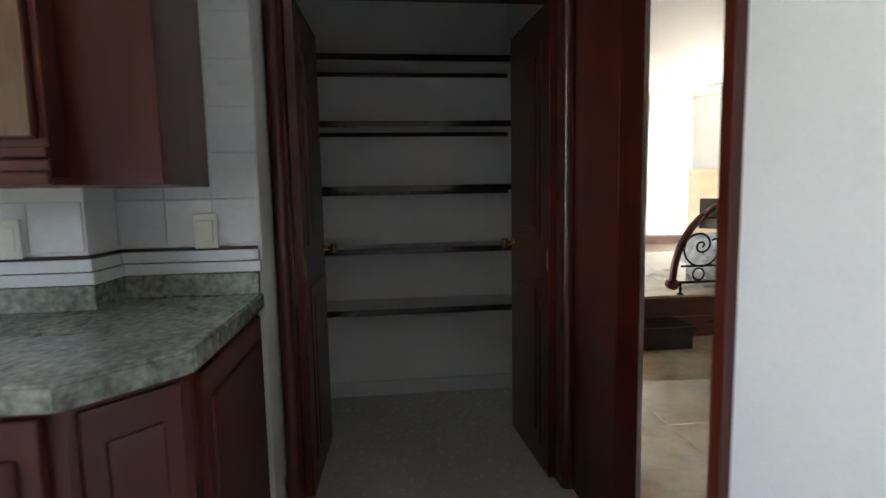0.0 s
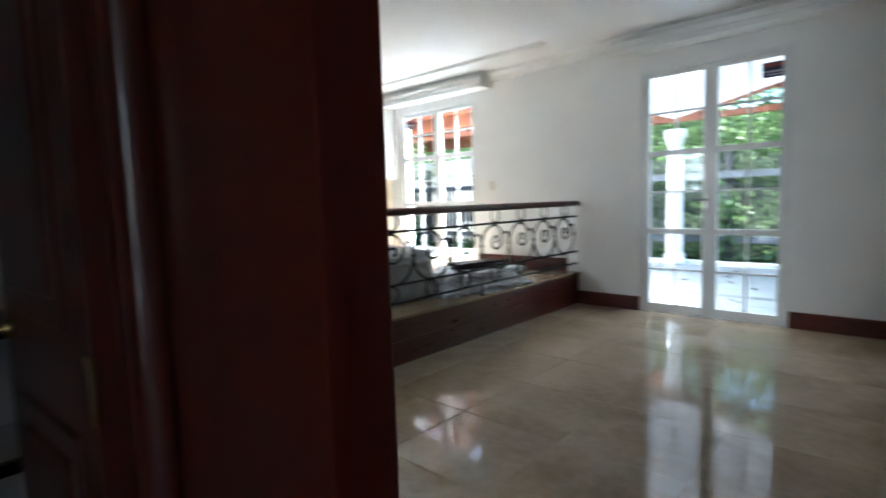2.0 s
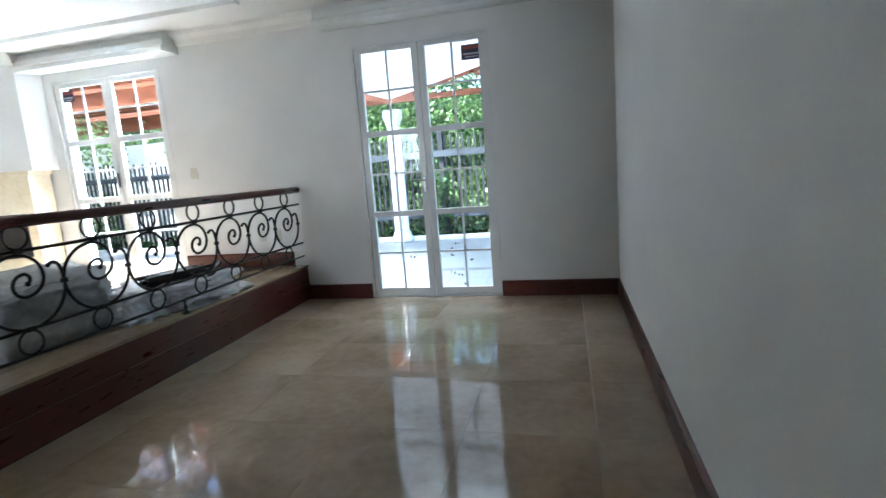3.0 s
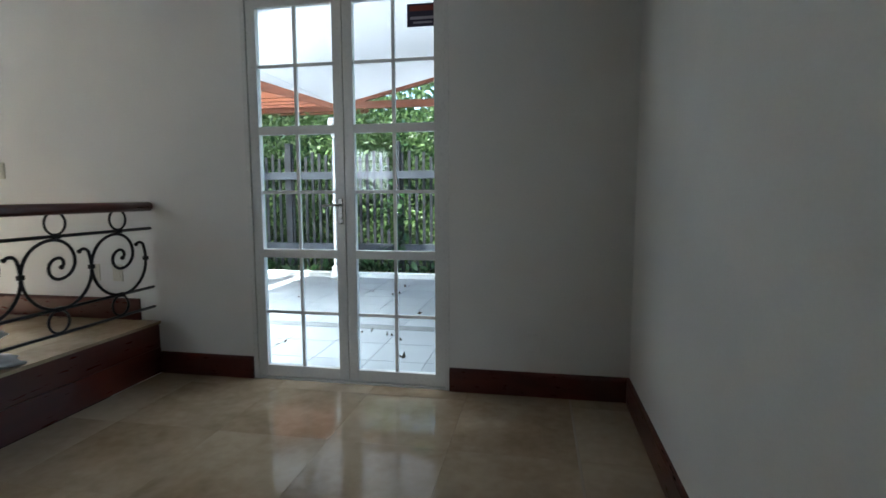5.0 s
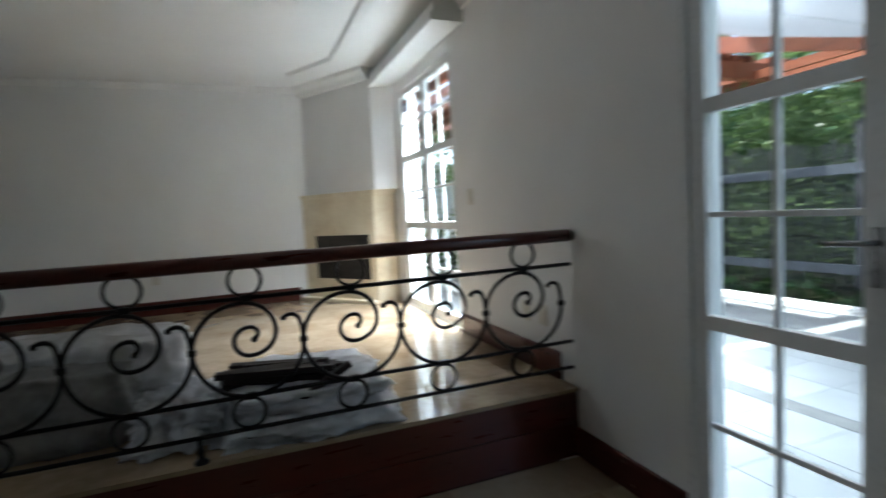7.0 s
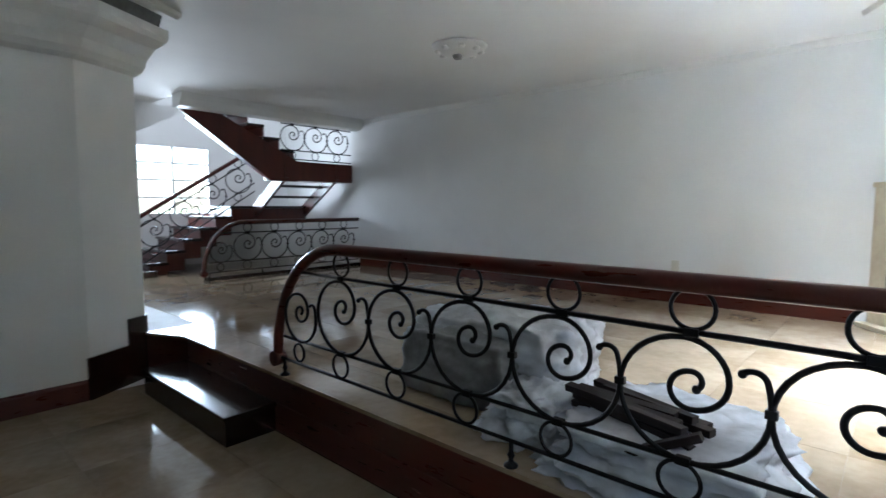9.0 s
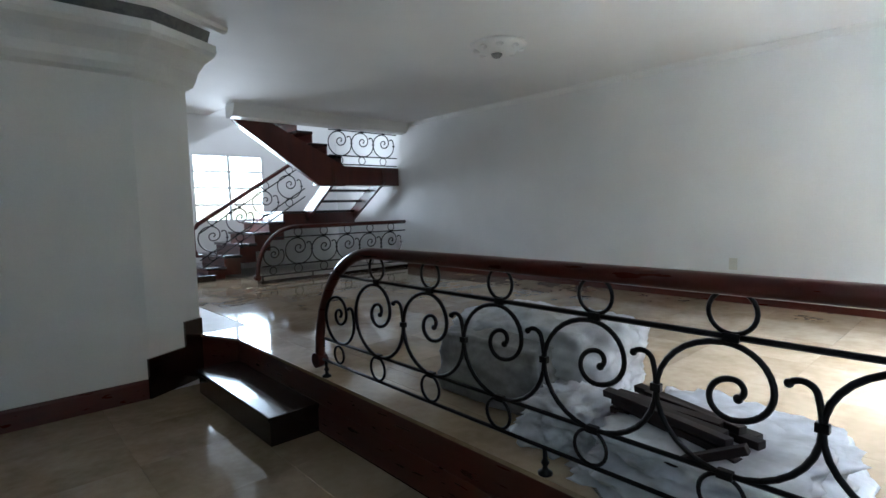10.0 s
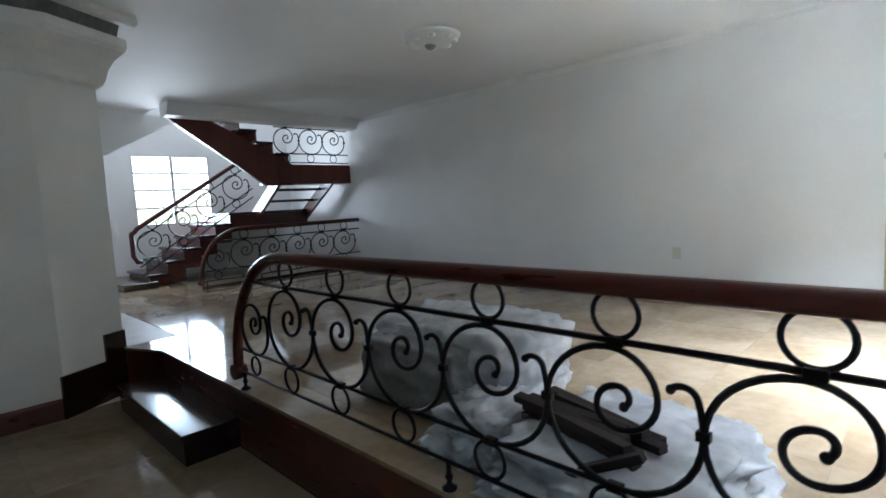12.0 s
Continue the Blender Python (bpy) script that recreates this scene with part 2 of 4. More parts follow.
def sweep(bm, profile, line):
    """Carries a profile of (out, z) pairs along a plan line, mitred; out is to the line's left."""
    line = [Vector((*p, 0)) for p in line]
    rings = []
    for i, p in enumerate(line):
        d0 = (p - line[i - 1]).normalized() if i else None
        d1 = (line[i + 1] - p).normalized() if i < len(line) - 1 else None
        d0, d1 = d0 or d1, d1 or d0
        n0, n1 = Vector((-d0.y, d0.x, 0)), Vector((-d1.y, d1.x, 0))
        mid = (n0 + n1).normalized()
        mid /= max(0.3, mid.dot(n0))
        rings.append([bm.verts.new(p + mid * o + Vector((0, 0, z))) for o, z in profile])
    for r, s in zip(rings, rings[1:]):
        for k in range(len(profile)):
            q = (k + 1) % len(profile)
            bm.faces.new((r[k], r[q], s[q], s[k]))
    bm.faces.new(rings[0])
    bm.faces.new(rings[-1])
    bmesh.ops.recalc_face_normals(bm, faces=bm.faces[:])


def ball(bm, c, r, scale=(1, 1, 1), u=12, v=8):
    made = bmesh.ops.create_uvsphere(bm, u_segments=u, v_segments=v, radius=r, matrix=Matrix.LocRotScale(c, None, scale))["verts"]
    for f in {f for q in made for f in q.link_faces}:
        f.smooth = True


def lathe(bm, rings, c, sides=24, flute=0.0):
    """Turned shape from (radius, z) pairs; flute hollows every other corner."""
    c, loops = Vector(c), []
    for r, z in rings:
        loops.append([bm.verts.new(c + Vector(((r - (flute if k % 2 else 0) * (r < 0.16)) * math.cos(k * math.tau / sides), (r - (flute if k % 2 else 0) * (r < 0.16)) * math.sin(k * math.tau / sides), z))) for k in range(sides)])
    for a, b in zip(loops, loops[1:]):
        for k in range(sides):
            f = bm.faces.new((a[k], a[(k + 1) % sides], b[(k + 1) % sides], b[k]))
            f.smooth = not flute
    bm.faces.new(loops[0][::-1])
    bm.faces.new(loops[-1])


def made(name, bm, mat, parent=None, m=None):
    mesh = bpy.data.meshes.new(name)
    bm.to_mesh(mesh)
    bm.free()
    mesh.materials.append(mat)
    ob = new(name, mesh)
    if parent:
        ob.parent = parent
    if m is not None:
        ob.matrix_basis = m
    return ob


def solid(name, mat, parent, *boxes, bevel=0.0):
    bm = bmesh.new()
    for b in boxes:
        block(bm, *b, bevel=bevel)
    return made(name, bm, mat, parent)


def thing(name, label, category, at=(0, 0, 0), group="", kind=""):
    ob = new(name)
    ob.location = at
    ob.empty_display_size = 0.1
    return tagged(ob, label, category, group, kind)


def setting(name, mat, *boxes, bevel=0.0):
    return tagged(solid(name, mat, None, *boxes, bevel=bevel), kind="structure")


# ---- the large structure ----
H = 2.78          # living and dining ceiling
P = 0.36          # raised living room floor
setting("wall_north", PLASTER,
        (-7.25, 0, -0.1, -5.92, 0.2, 3), (-5.92, 0, -0.1, -4.49, 0.2, P - 0.006), (-5.92, 0, 2.5, -4.49, 0.2, 3), (-4.49, 0, -0.1, -2.37, 0.2, 3),
        (-2.37, 0, 2.43, -1.056, 0.2, 3), (-2.37, 0, -0.1, -1.056, 0.2, -0.006), (-1.056, 0, -0.1, 0.15, 0.2, 3))
setting("wall_east", PLASTER, (0, -4.1, -0.1, 0.15, 0, 3), (0, -4.87, 2.08, 0.15, -4.1, 3))
setting("wall_west", PLASTER, (-7.25, -10, -0.1, -7.05, 0, 5.6))
bm = bmesh.new()
prism(bm, [(-0.82, -4.87), (-2.46, -4.87), (-2.90, -5.12), (-2.90, -9.8), (-2.75, -9.8), (-2.75, -5.16), (-2.40, -5.03), (-1.12, -5.03), (-1.06, -4.948), (-0.82, -4.948)], -0.1, 3)
tagged(made("wall_south", bm, PLASTER), kind="structure")
setting("wall_over_doorway", PLASTER, (-1.12, -5.03, 2.06, 0.15, -4.87, 3))
setting("wall_kitchen_north", PLASTER, (0.07, -5.17, -0.1, 3.2, -4.87, 3))
setting("wall_stairwell", PLASTER, (-7.05, -10, -0.1, -5.55, -9.8, 5.6), (-5.55, -10, -0.1, -4.3, -9.8, 1.2), (-5.55, -10, 2.37, -4.3, -9.8, 5.6), (-4.3, -10, -0.1, -2.75, -9.8, 5.6))
setting("ceiling", CEIL, (-7.25, -7.42, H, 0.15, 0.2, H + 0.2), (-4.2, -9.8, H, -2.75, -7.42, H + 0.2))
# the gap is an invented, unseen roof opening for the stairwell fill lamp
setting("ceiling_stairwell", CEIL, (-7.25, -10, 5.6, -6.2, -7.2, 5.8), (-4.6, -10, 5.6, -2.75, -7.2, 5.8), (-6.2, -10, 5.6, -4.6, -9.3, 5.8), (-6.2, -7.9, 5.6, -4.6, -7.2, 5.8))
setting("wall_stair_upper", PLASTER, (-7.05, -7.42, H + 0.2, -4.2, -7.22, 5.6), (-4.2, -9.8, H + 0.2, -4.0, -7.22, 5.6))
# dropped beam in front of the stairs and the slanting underside beside it
bm = bmesh.new()
prism(bm, [(-7.72, 2.78), (-7.72, 2.62), (-7.62, 2.60), (-7.50, 2.62), (-7.44, 2.70), (-7.40, 2.78)], -7.05, -4.16, "x")
tagged(made("trim_beam", bm, MOULD), kind="structure")
bm = bmesh.new()
prism(bm, [(-2.90, 2.78), (-4.66, 2.78), (-4.66, 2.73), (-3.6, 2.16), (-2.90, 1.80)], -8.62, -8.50, "y")
tagged(made("wall_slanting", bm, PLASTER), kind="structure")

floor = setting("floor", JOINT, (-3.05, -4.95, -0.12, 0.15, 0.0, -0.004))
bm = bmesh.new()
prism(bm, [(-7.05, 0), (-3.09, 0), (-3.09, -4.73), (-2.93, -5.12), (-2.93, -9.8), (-7.05, -9.8)], 0, P - 0.004)
floor_living = tagged(made("floor_living", bm, JOINT), kind="structure")
# mahogany facing of the platform: two risers with a lip between, marble nosing above
bm = bmesh.new()
block(bm, -3.09, -4.73, 0.0, -3.062, -0.002, 0.175)
block(bm, -3.09, -4.73, 0.177, -3.066, -0.002, P - 0.022)
prism(bm, [(-3.09, -4.73), (-3.062, -4.73), (-2.90, -5.11), (-2.93, -5.12)], 0.0, P - 0.022)
tagged(made("trim_platform_riser", bm, MAHOG_H), kind="structure")
bm = bmesh.new()
prism(bm, [(-3.30, -0.002), (-3.05, -0.002), (-3.05, -4.725), (-2.89, -5.10), (-2.93, -5.12), (-3.30, -5.12)], P - 0.02, P)
tagged(made("trim_platform_nosing", bm, MARBLE), kind="structure")
# mahogany baseboards
base = bmesh.new()
B = [(0, 0), (0.018, 0), (0.018, 0.125), (0.012, 0.14), (0, 0.146)]
sweep(base, B, [(-1.056, 0), (-0.0, 0)][::-1])
sweep(base, B, [(0, -4.1), (0, 0)])
sweep(base, B, [(-2.37, 0), (-3.06, 0)])
sweep(base, B, [(-2.44, -4.87), (-0.9, -4.87)])
sweep(base, [(o, z + P) for o, z in B], [(-3.2, 0), (-4.49, 0)])
sweep(base, [(o, z + P) for o, z in B], [(-7.05, -0.95), (-7.05, -7.55)])
tagged(made("baseboard", base, MAHOG_H), kind="structure")
# stepped skirting on the angled wall beside the step
bm = bmesh.new()
sweep(bm, [(0, 0), (0.02, 0), (0.02, 0.30), (0, 0.30)], [(-2.75, -5.035), (-2.44, -4.86)])
sweep(bm, [(0, 0), (0.02, 0), (0.02, 0.50), (0, 0.50)], [(-2.905, -5.123), (-2.75, -5.035)])
tagged(made("trim_step_skirting", bm, STEP_WOOD), kind="structure")

# cornices: hollow cove on the dining south wall, boxes over the two glazed doors, small crown between
cove = [(0, 2.34), (0.05, 2.36), (0.08, 2.40), (0.10, 2.46), (0.16, 2.53), (0.24, 2.57), (0.26, 2.60), (0.26, 2.66), (0.23, 2.66), (0.22, 2.61), (0.02, 2.61), (0, 2.61)]
bm = bmesh.new()
sweep(bm, [(o * 1.22, z) for o, z in cove], [(-2.91, -5.125), (-2.46, -4.87), (0, -4.87)])
sweep(bm, [(0.33, H), (0.33, 2.745), (0.36, 2.73), (0.40, 2.735), (0.43, 2.75), (0.44, H)], [(-2.91, -5.125), (-2.46, -4.87), (0, -4.87)])
tagged(made("trim_cove", bm, MOULD), kind="structure")
# dark strip added inside the cove to give its gap the look of shade
bm = bmesh.new()
sweep(bm, [(0.20, 2.62), (0.21, 2.62), (0.27, H - 0.004), (0.20, H - 0.004)], [(-2.91, -5.125), (-2.46, -4.87), (0, -4.87)])
tagged(made("trim_cove_gap", bm, COVE_GAP), kind="structure")
box = [(0, 2.585), (0.24, 2.585), (0.24, 2.63), (0.215, 2.65), (0.215, 2.70), (0.17, 2.745), (0.15, H), (0, H)]
bm = bmesh.new()
sweep(bm, box, [(-4.23, 0), (-6.12, 0)])
sweep(bm, [(o * 0.95, z + 0.01) for o, z in box[:-2]] + [(0.15, H), (0, H)], [(-0.001, 0), (-2.62, 0)])
crown = [(0, 2.66), (0.03, 2.67), (0.05, 2.71), (0.10, 2.745), (0.11, H), (0, H)]
sweep(bm, crown, [(-2.62, 0), (-4.23, 0)])
sweep(bm, [(0, 2.72), (0.012, 2.722), (0.03, 2.755), (0.035, H), (0, H)], [(-7.05, -0.80), (-7.05, -7.40)])
sweep(bm, crown, [(-6.10, -0.225), (-7.05, -0.80)])
sweep(bm, [(0.55, H - 0.002), (0.57, H - 0.03), (0.64, H - 0.035), (0.66, H - 0.002)], [(-3.1, 0), (-6.0, 0), (-6.75, -0.42)])
tagged(made("trim_cornice", bm, MOULD), kind="structure")

# ---- glazed doors ----


def glazed_leaf(parent, x0, x1, rows, y0):
    """One leaf: rows are the glass heights in pairs, each split by a thin bar across; a thin upright runs through all."""
    leaf = new("leaf")
    leaf.parent = parent
    bm = bmesh.new()
    low, high = rows[0][0] - 0.075, rows[-1][2] + 0.05
    block(bm, x0, y0, low, x0 + 0.062, y0 + 0.045, high, 0.004)
    block(bm, x1 - 0.062, y0, low, x1, y0 + 0.045, high, 0.004)
    edge = [low] + [v for r in rows for v in (r[0], r[2])] + [high]
    for a, b in zip(edge[::2], edge[1::2]):
        block(bm, x0 + 0.06, y0 + 0.002, a, x1 - 0.06, y0 + 0.043, b, 0.004)
    made("frame", bm, ALU, leaf)
    mid = (x0 + x1) / 2
    bm = bmesh.new()
    for lo, bar, hi in rows:
        block(bm, mid - 0.010, y0 + 0.012, lo, mid + 0.010, y0 + 0.034, hi, 0.003)
        block(bm, x0 + 0.06, y0 + 0.014, bar - 0.010, x1 - 0.06, y0 + 0.032, bar + 0.010, 0.003)
    made("glazing_bar", bm, ALU, leaf)
    for lo, bar, hi in rows:
        for a, b in ((x0 + 0.06, mid), (mid, x1 - 0.06)):
            for c, d in ((lo, bar), (bar, hi)):
                pane = solid("pane", GLASS, leaf, (a, y0 + 0.021, c, b, y0 + 0.025, d))
                pane.visible_shadow = False
    return leaf


def glazed_door(name, x0, x1, z0, z1, rows, label):
    door = tagged(new(name), label, "door", kind="structure")
    bm = bmesh.new()
    y0 = -0.004
    block(bm, x0, y0, z0, x0 + 0.03, 0.1, z1, 0.004)
    block(bm, x1 - 0.03, y0, z0, x1, 0.1, z1, 0.004)
    block(bm, x0 + 0.03, y0 + 0.002, z1 - 0.03, x1 - 0.03, 0.098, z1, 0.004)
    block(bm, x0 + 0.03, y0 + 0.002, z0, x1 - 0.03, 0.098, z0 + 0.012, 0.003)
    made("frame", bm, ALU, door)
    mid = (x0 + x1) / 2
    glazed_leaf(door, x0 + 0.031, mid - 0.002, rows, 0.012)
    glazed_leaf(door, mid + 0.002, x1 - 0.031, rows, 0.012)
    bm = bmesh.new()
    zc = rows[1][1] - 0.10
    block(bm, mid - 0.045, 0.002, zc - 0.10, mid - 0.015, 0.012, zc + 0.06, 0.003)
    tube(bm, [(mid - 0.03, 0.004, zc + 0.02), (mid - 0.03, -0.035, zc + 0.02), (mid - 0.05, -0.045, zc + 0.02), (mid - 0.13, -0.045, zc + 0.015)], 0.008)
    tube(bm, [(mid - 0.03, 0.004, zc - 0.06), (mid - 0.03, -0.008, zc - 0.06)], 0.012, 12)
    made("handle", bm, STEEL, door)
    return door


def sticker(x, z, w, h):
    st = thing("security_sticker", "small dark sticker with pale printed lines on the glass", "sticker", (x, 0.026, z))
    solid("backing", STICKER, st, (-w / 2, 0, -h / 2, w / 2, 0.001, h / 2))
    solid("print", STICKER_PALE, st, (-w * 0.40, -0.001, -h * 0.18, w * 0.4, 0, -h * 0.06), (-w * 0.3, -0.001, -h * 0.36, w * 0.3, 0, -h * 0.28))
    solid("heading", STICKER_RED, st, (-w * 0.42, -0.001, h * 0.18, w * 0.42, 0, h * 0.42))


glazed_door("door_1", -2.37, -1.056, 0, 2.43, [(0.09, 0.446, 0.806), (0.86, 1.224, 1.582), (1.634, 2.003, 2.354)],
            "closed white aluminium french door with small panes")
glazed_door("door_2", -5.92, -4.49, P, 2.5, [(P + 0.09, 0.80, 1.145), (1.205, 1.50, 1.79), (1.85, 2.15, 2.42)],
            "closed white aluminium french door beside the fireplace")
sticker(-1.215, 2.25, 0.19, 0.13)
sticker(-5.74, 2.33, 0.15, 0.12)

# ---- railings ----
PITCH = 0.420


def scroll_mesh(s=1.0):
    """The iron scroll in the y-z plane: a spiral that runs out into a hook; s scales it."""
    def bend(at, heading, turns):
        """Bar of joined arcs (radius, degrees; left turns positive) from a point; lengths in parts of the pitch."""
        line, at = [at], Vector(at)
        for radius, sweep in turns:
            steps = max(3, round(abs(sweep) / 11))
            for _ in range(steps):
                d = sweep / steps
                mid = radians(heading + d / 2)
                at = at + Vector((math.cos(mid), math.sin(mid))) * 2 * radius * math.sin(radians(abs(d) / 2))
                heading += d
                line.append(tuple(at))
        return line

    coil = bend((0.5, 0.0), -90, [(0.50, -180), (0.45, -90), (0.30, -90), (0.24, -90), (0.145, -180), (0.07, -150)])
    hook = bend((0.5, 0.0), 90, [(0.85, 15), (0.085, 125)])
    pts = [(0, u * PITCH * s, v * 0.95 * PITCH * s) for u, v in coil[::-1] + hook[1:]]
    bm = bmesh.new()
    tube(bm, pts, 0.0092 * (0.8 + 0.2 * s), 6)
    ball(bm, pts[0], 0.0135 * s, u=8, v=6)
    ball(bm, pts[-1], 0.0125 * s, u=8, v=6)
    mesh = bpy.data.meshes.new("scroll")
    bm.to_mesh(mesh)
    bm.free()
    mesh.materials.append(IRON)
    return mesh


def ring_mesh(r=0.062, z=1.0):
    bm = bmesh.new()
    tube(bm, [(0, r * math.cos(k * math.tau / 24), z * r * math.sin(k * math.tau / 24)) for k in range(24)], 0.007, 6, closed=True)
    mesh = bpy.data.meshes.new("ring")
    bm.to_mesh(mesh)
    bm.free()
    mesh.materials.append(IRON)
    return mesh


def collar_mesh():
    bm = bmesh.new()
    block(bm, -0.013, -0.022, -0.014, 0.013, 0.022, 0.012, 0.004)
    mesh = bpy.data.meshes.new("collar")
    bm.to_mesh(mesh)
    bm.free()
    mesh.materials.append(IRON)
    return mesh


SCROLL, SCROLL_END, RING, COLLAR = scroll_mesh(), scroll_mesh(0.72), ring_mesh(), collar_mesh()
RING_END = ring_mesh(0.05)


def piece(name, mesh, parent, at):
    ob = new(name, mesh)
    ob.parent = parent
    ob.location = at
    return ob


def railing(label, m, count, curl=True, rise=0.0, base_gap=0.10, first=0.27):
    """Runs along local -y from 0 on a floor at z 0; rise leans it (a stair rail). The rail drops in a curve at its far end."""
    rail = tagged(new("iron_railing"), label, "railing", group="iron railings")
    rail.matrix_basis = m
    end = first + PITCH * (count - 1) + 0.20
    lift = lambda u: rise * u

    def bar(z, till, r=0.0095):
        tube(bm, [(0, -0.0 - k * till / 6, z + lift(k * till / 6)) for k in range(7)], r, 4)

    bm = bmesh.new()
    bar(0.63, end + (0.18 if curl else 0))
    bar(0.235, end + (0.36 if curl else 0))
    bar(base_gap, end + (0.40 if curl else 0))
    made("bar", bm, IRON, rail)
    for i in range(count):
        u = first + PITCH * i
        piece("scroll", SCROLL, rail, (0, -u, 0.4325 + lift(u)))
        piece("ring", RING, rail, (0, -u, 0.70 + lift(u)))
        piece("ring", RING, rail, (0, -u - 0.02, 0.1675 + lift(u)))
        piece("collar", COLLAR, rail, (0, -u, 0.63 + lift(u)))
        piece("collar", COLLAR, rail, (0, -u - 0.01, 0.235 + lift(u)))
        bm = bmesh.new()
        block(bm, -0.011, -u + PITCH / 2 - 0.016, 0.425 + lift(u), 0.011, -u + PITCH / 2 + 0.016, 0.450 + lift(u), 0.003)
        made("collar", bm, IRON, rail)
    if curl:
        u = first + PITCH * count - 0.035
        piece("scroll", SCROLL_END, rail, (0, -u, 0.375))
        piece("ring", RING_END, rail, (0, -u - 0.02, 0.165))
    # handrail of mahogany with a volute
    hend = end - 0.17 if curl else end
    path = [(0, -k * hend / 8, 0.775 + lift(k * hend / 8)) for k in range(9)]
    if curl:
        a, b = 0.60, 0.66
        path += [(0, -hend - a * math.sin(radians(q)), 0.775 - b + b * math.cos(radians(q))) for q in range(8, 89, 8)]
        path += [(0, -hend - a - 0.005, 0.10)]
    if rise < 0:
        path += [(0, -hend - 0.075 * math.sin(radians(q)), 0.70 + lift(hend) + 0.03 * math.cos(radians(q))) for q in range(30, 91, 20)]
        path += [(0, -hend - 0.075, 0.40 + lift(hend)), (0, -hend - 0.03, 0.31 + lift(hend)), (0, -hend + 0.03, 0.31 + lift(hend))]
    bm = bmesh.new()
    tube(bm, path, 0.031, 10, 0.95)
    hand = made("handrail", bm, MAHOG_H, rail)
    if curl:
        bm = bmesh.new()
        tube(bm, [(-0.034, -hend - 0.605, 0.09), (0.034, -hend - 0.605, 0.09)], 0.045, 16)
        made("volute", bm, MAHOG_H, rail)
    for u in ([first + PITCH * 3 + 0.21, end + 0.36] if curl else [first + PITCH * 2]):
        bm = bmesh.new()
        lathe(bm, [(0.028, 0.0), (0.028, 0.008), (0.012, 0.018), (0.009, 0.03), (0.016, 0.045), (0.009, 0.06), (0.009, base_gap)], (0, -u, lift(u)), 12)
        made("foot", bm, IRON, rail)
    return rail


railing("black wrought iron scroll railing with mahogany handrail on the platform edge", pose(-3.08, -0.01, P), 7)

# ---- step ----
st = thing("wooden_step", "low dark polished wooden step against the platform", "step", (-2.9, -4.1, 0))
bm = bmesh.new()
block(bm, -0.158, -0.62, 0.0, 0.150, 0.655, 0.15, 0.003)
made("riser", bm, STEP_WOOD, st)
bm = bmesh.new()
block(bm, -0.159, -0.64, 0.151, 0.165, 0.668, 0.18, 0.006)
made("tread", bm, STEP_WOOD, st)

# ---- fireplace ----
fp = thing("corner_fireplace", "cream marble corner fireplace with a black firebox", "fireplace", (-6.61, -0.55, P))
d = Vector((0.86, 0.623, 0)).normalized()
turn = Matrix.Translation((-6.61, -0.5535, P)) @ Matrix.Rotation(math.atan2(d.y, d.x), 4, "Z")
fp.matrix_basis = turn
half, Z1 = 0.531, 1.195
bm = bmesh.new()
block(bm, -half, 0, 0, -0.25, 0.10, Z1 - 0.04, 0.004)
block(bm, 0.40, 0, 0, half, 0.10, Z1 - 0.04, 0.004)
block(bm, -0.25, 0.001, 0.73, 0.40, 0.10, Z1 - 0.04)
block(bm, -0.25, 0.001, 0, 0.40, 0.10, 0.25)
made("surround", bm, FIREPLACE, fp)
bm = bmesh.new()
prism(bm, [(-half - 0.01, -0.012), (half + 0.012, -0.012), (half + 0.19, 0.15), (half + 0.06, 0.20), (-half + 0.1, 0.20)], Z1 - 0.04, Z1)
made("mantel", bm, FIREPLACE, fp)
bm = bmesh.new()
prism(bm, [(half - 0.02, 0.003), (half, 0.003), (half + 0.165, 0.155), (half + 0.12, 0.17)], 0, Z1 - 0.04)
made("side", bm, FIREPLACE, fp)
solid("firebox", SOOT, fp, (-0.25, 0.24, 0.25, 0.40, 0.26, 0.73), (-0.27, 0.10, 0.25, -0.25, 0.26, 0.73), (0.40, 0.10, 0.25, 0.42, 0.26, 0.73), (-0.27, 0.10, 0.23, 0.42, 0.26, 0.25), (-0.27, 0.10, 0.73, 0.42, 0.26, 0.75))
# flat black sheet over the mouth, standing in for the firebox's shaded depth
solid("dark_mouth", SOOT, fp, (-0.34, -0.005, 0.25, 0.445, 0.0, 0.73))
solid("hearth", FIREPLACE, fp, (-half, -0.10, 0, half, -0.002, 0.035), bevel=0.004)
bm = bmesh.new()
prism(bm, [(-7.05, -0.80), (-6.12, -0.225), (-6.02, 0.0), (-7.05, 0.0)], P + Z1, H)
tagged(made("wall_chimney", bm, PLASTER), kind="structure")

# ---- switches, outlets, ceiling lamp ----


def wall_plate(name, label, category, m, rockers, mat=PLATE):
    pl = tagged(new(name), label, category, group=name)
    pl.matrix_basis = m
    solid("plate", mat, pl, (-0.038, -0.008, -0.058, 0.038, 0, 0.058), bevel=0.003)
    bm = bmesh.new()
    for k in range(rockers):
        w = 0.05 / rockers
        block(bm, -0.025 + k * w + 0.002, -0.012, -0.035, -0.025 + (k + 1) * w - 0.002, -0.007, 0.035, 0.002)
    made("rocker", bm, mat, pl)


wall_plate("light_switch", "cream plastic light switch on the white wall", "light switch", pose(-4.254, 0, 1.383), 2)
for x in (-3.54, -3.36):
    wall_plate("wall_socket", "cream plastic wall socket low on the wall", "socket", pose(x, 0, 0.68), 1)
wall_plate("wall_socket", "cream plastic wall socket low on the wall", "socket", pose(-7.05, -2.42, 0.74, 0, 0, 90), 1)
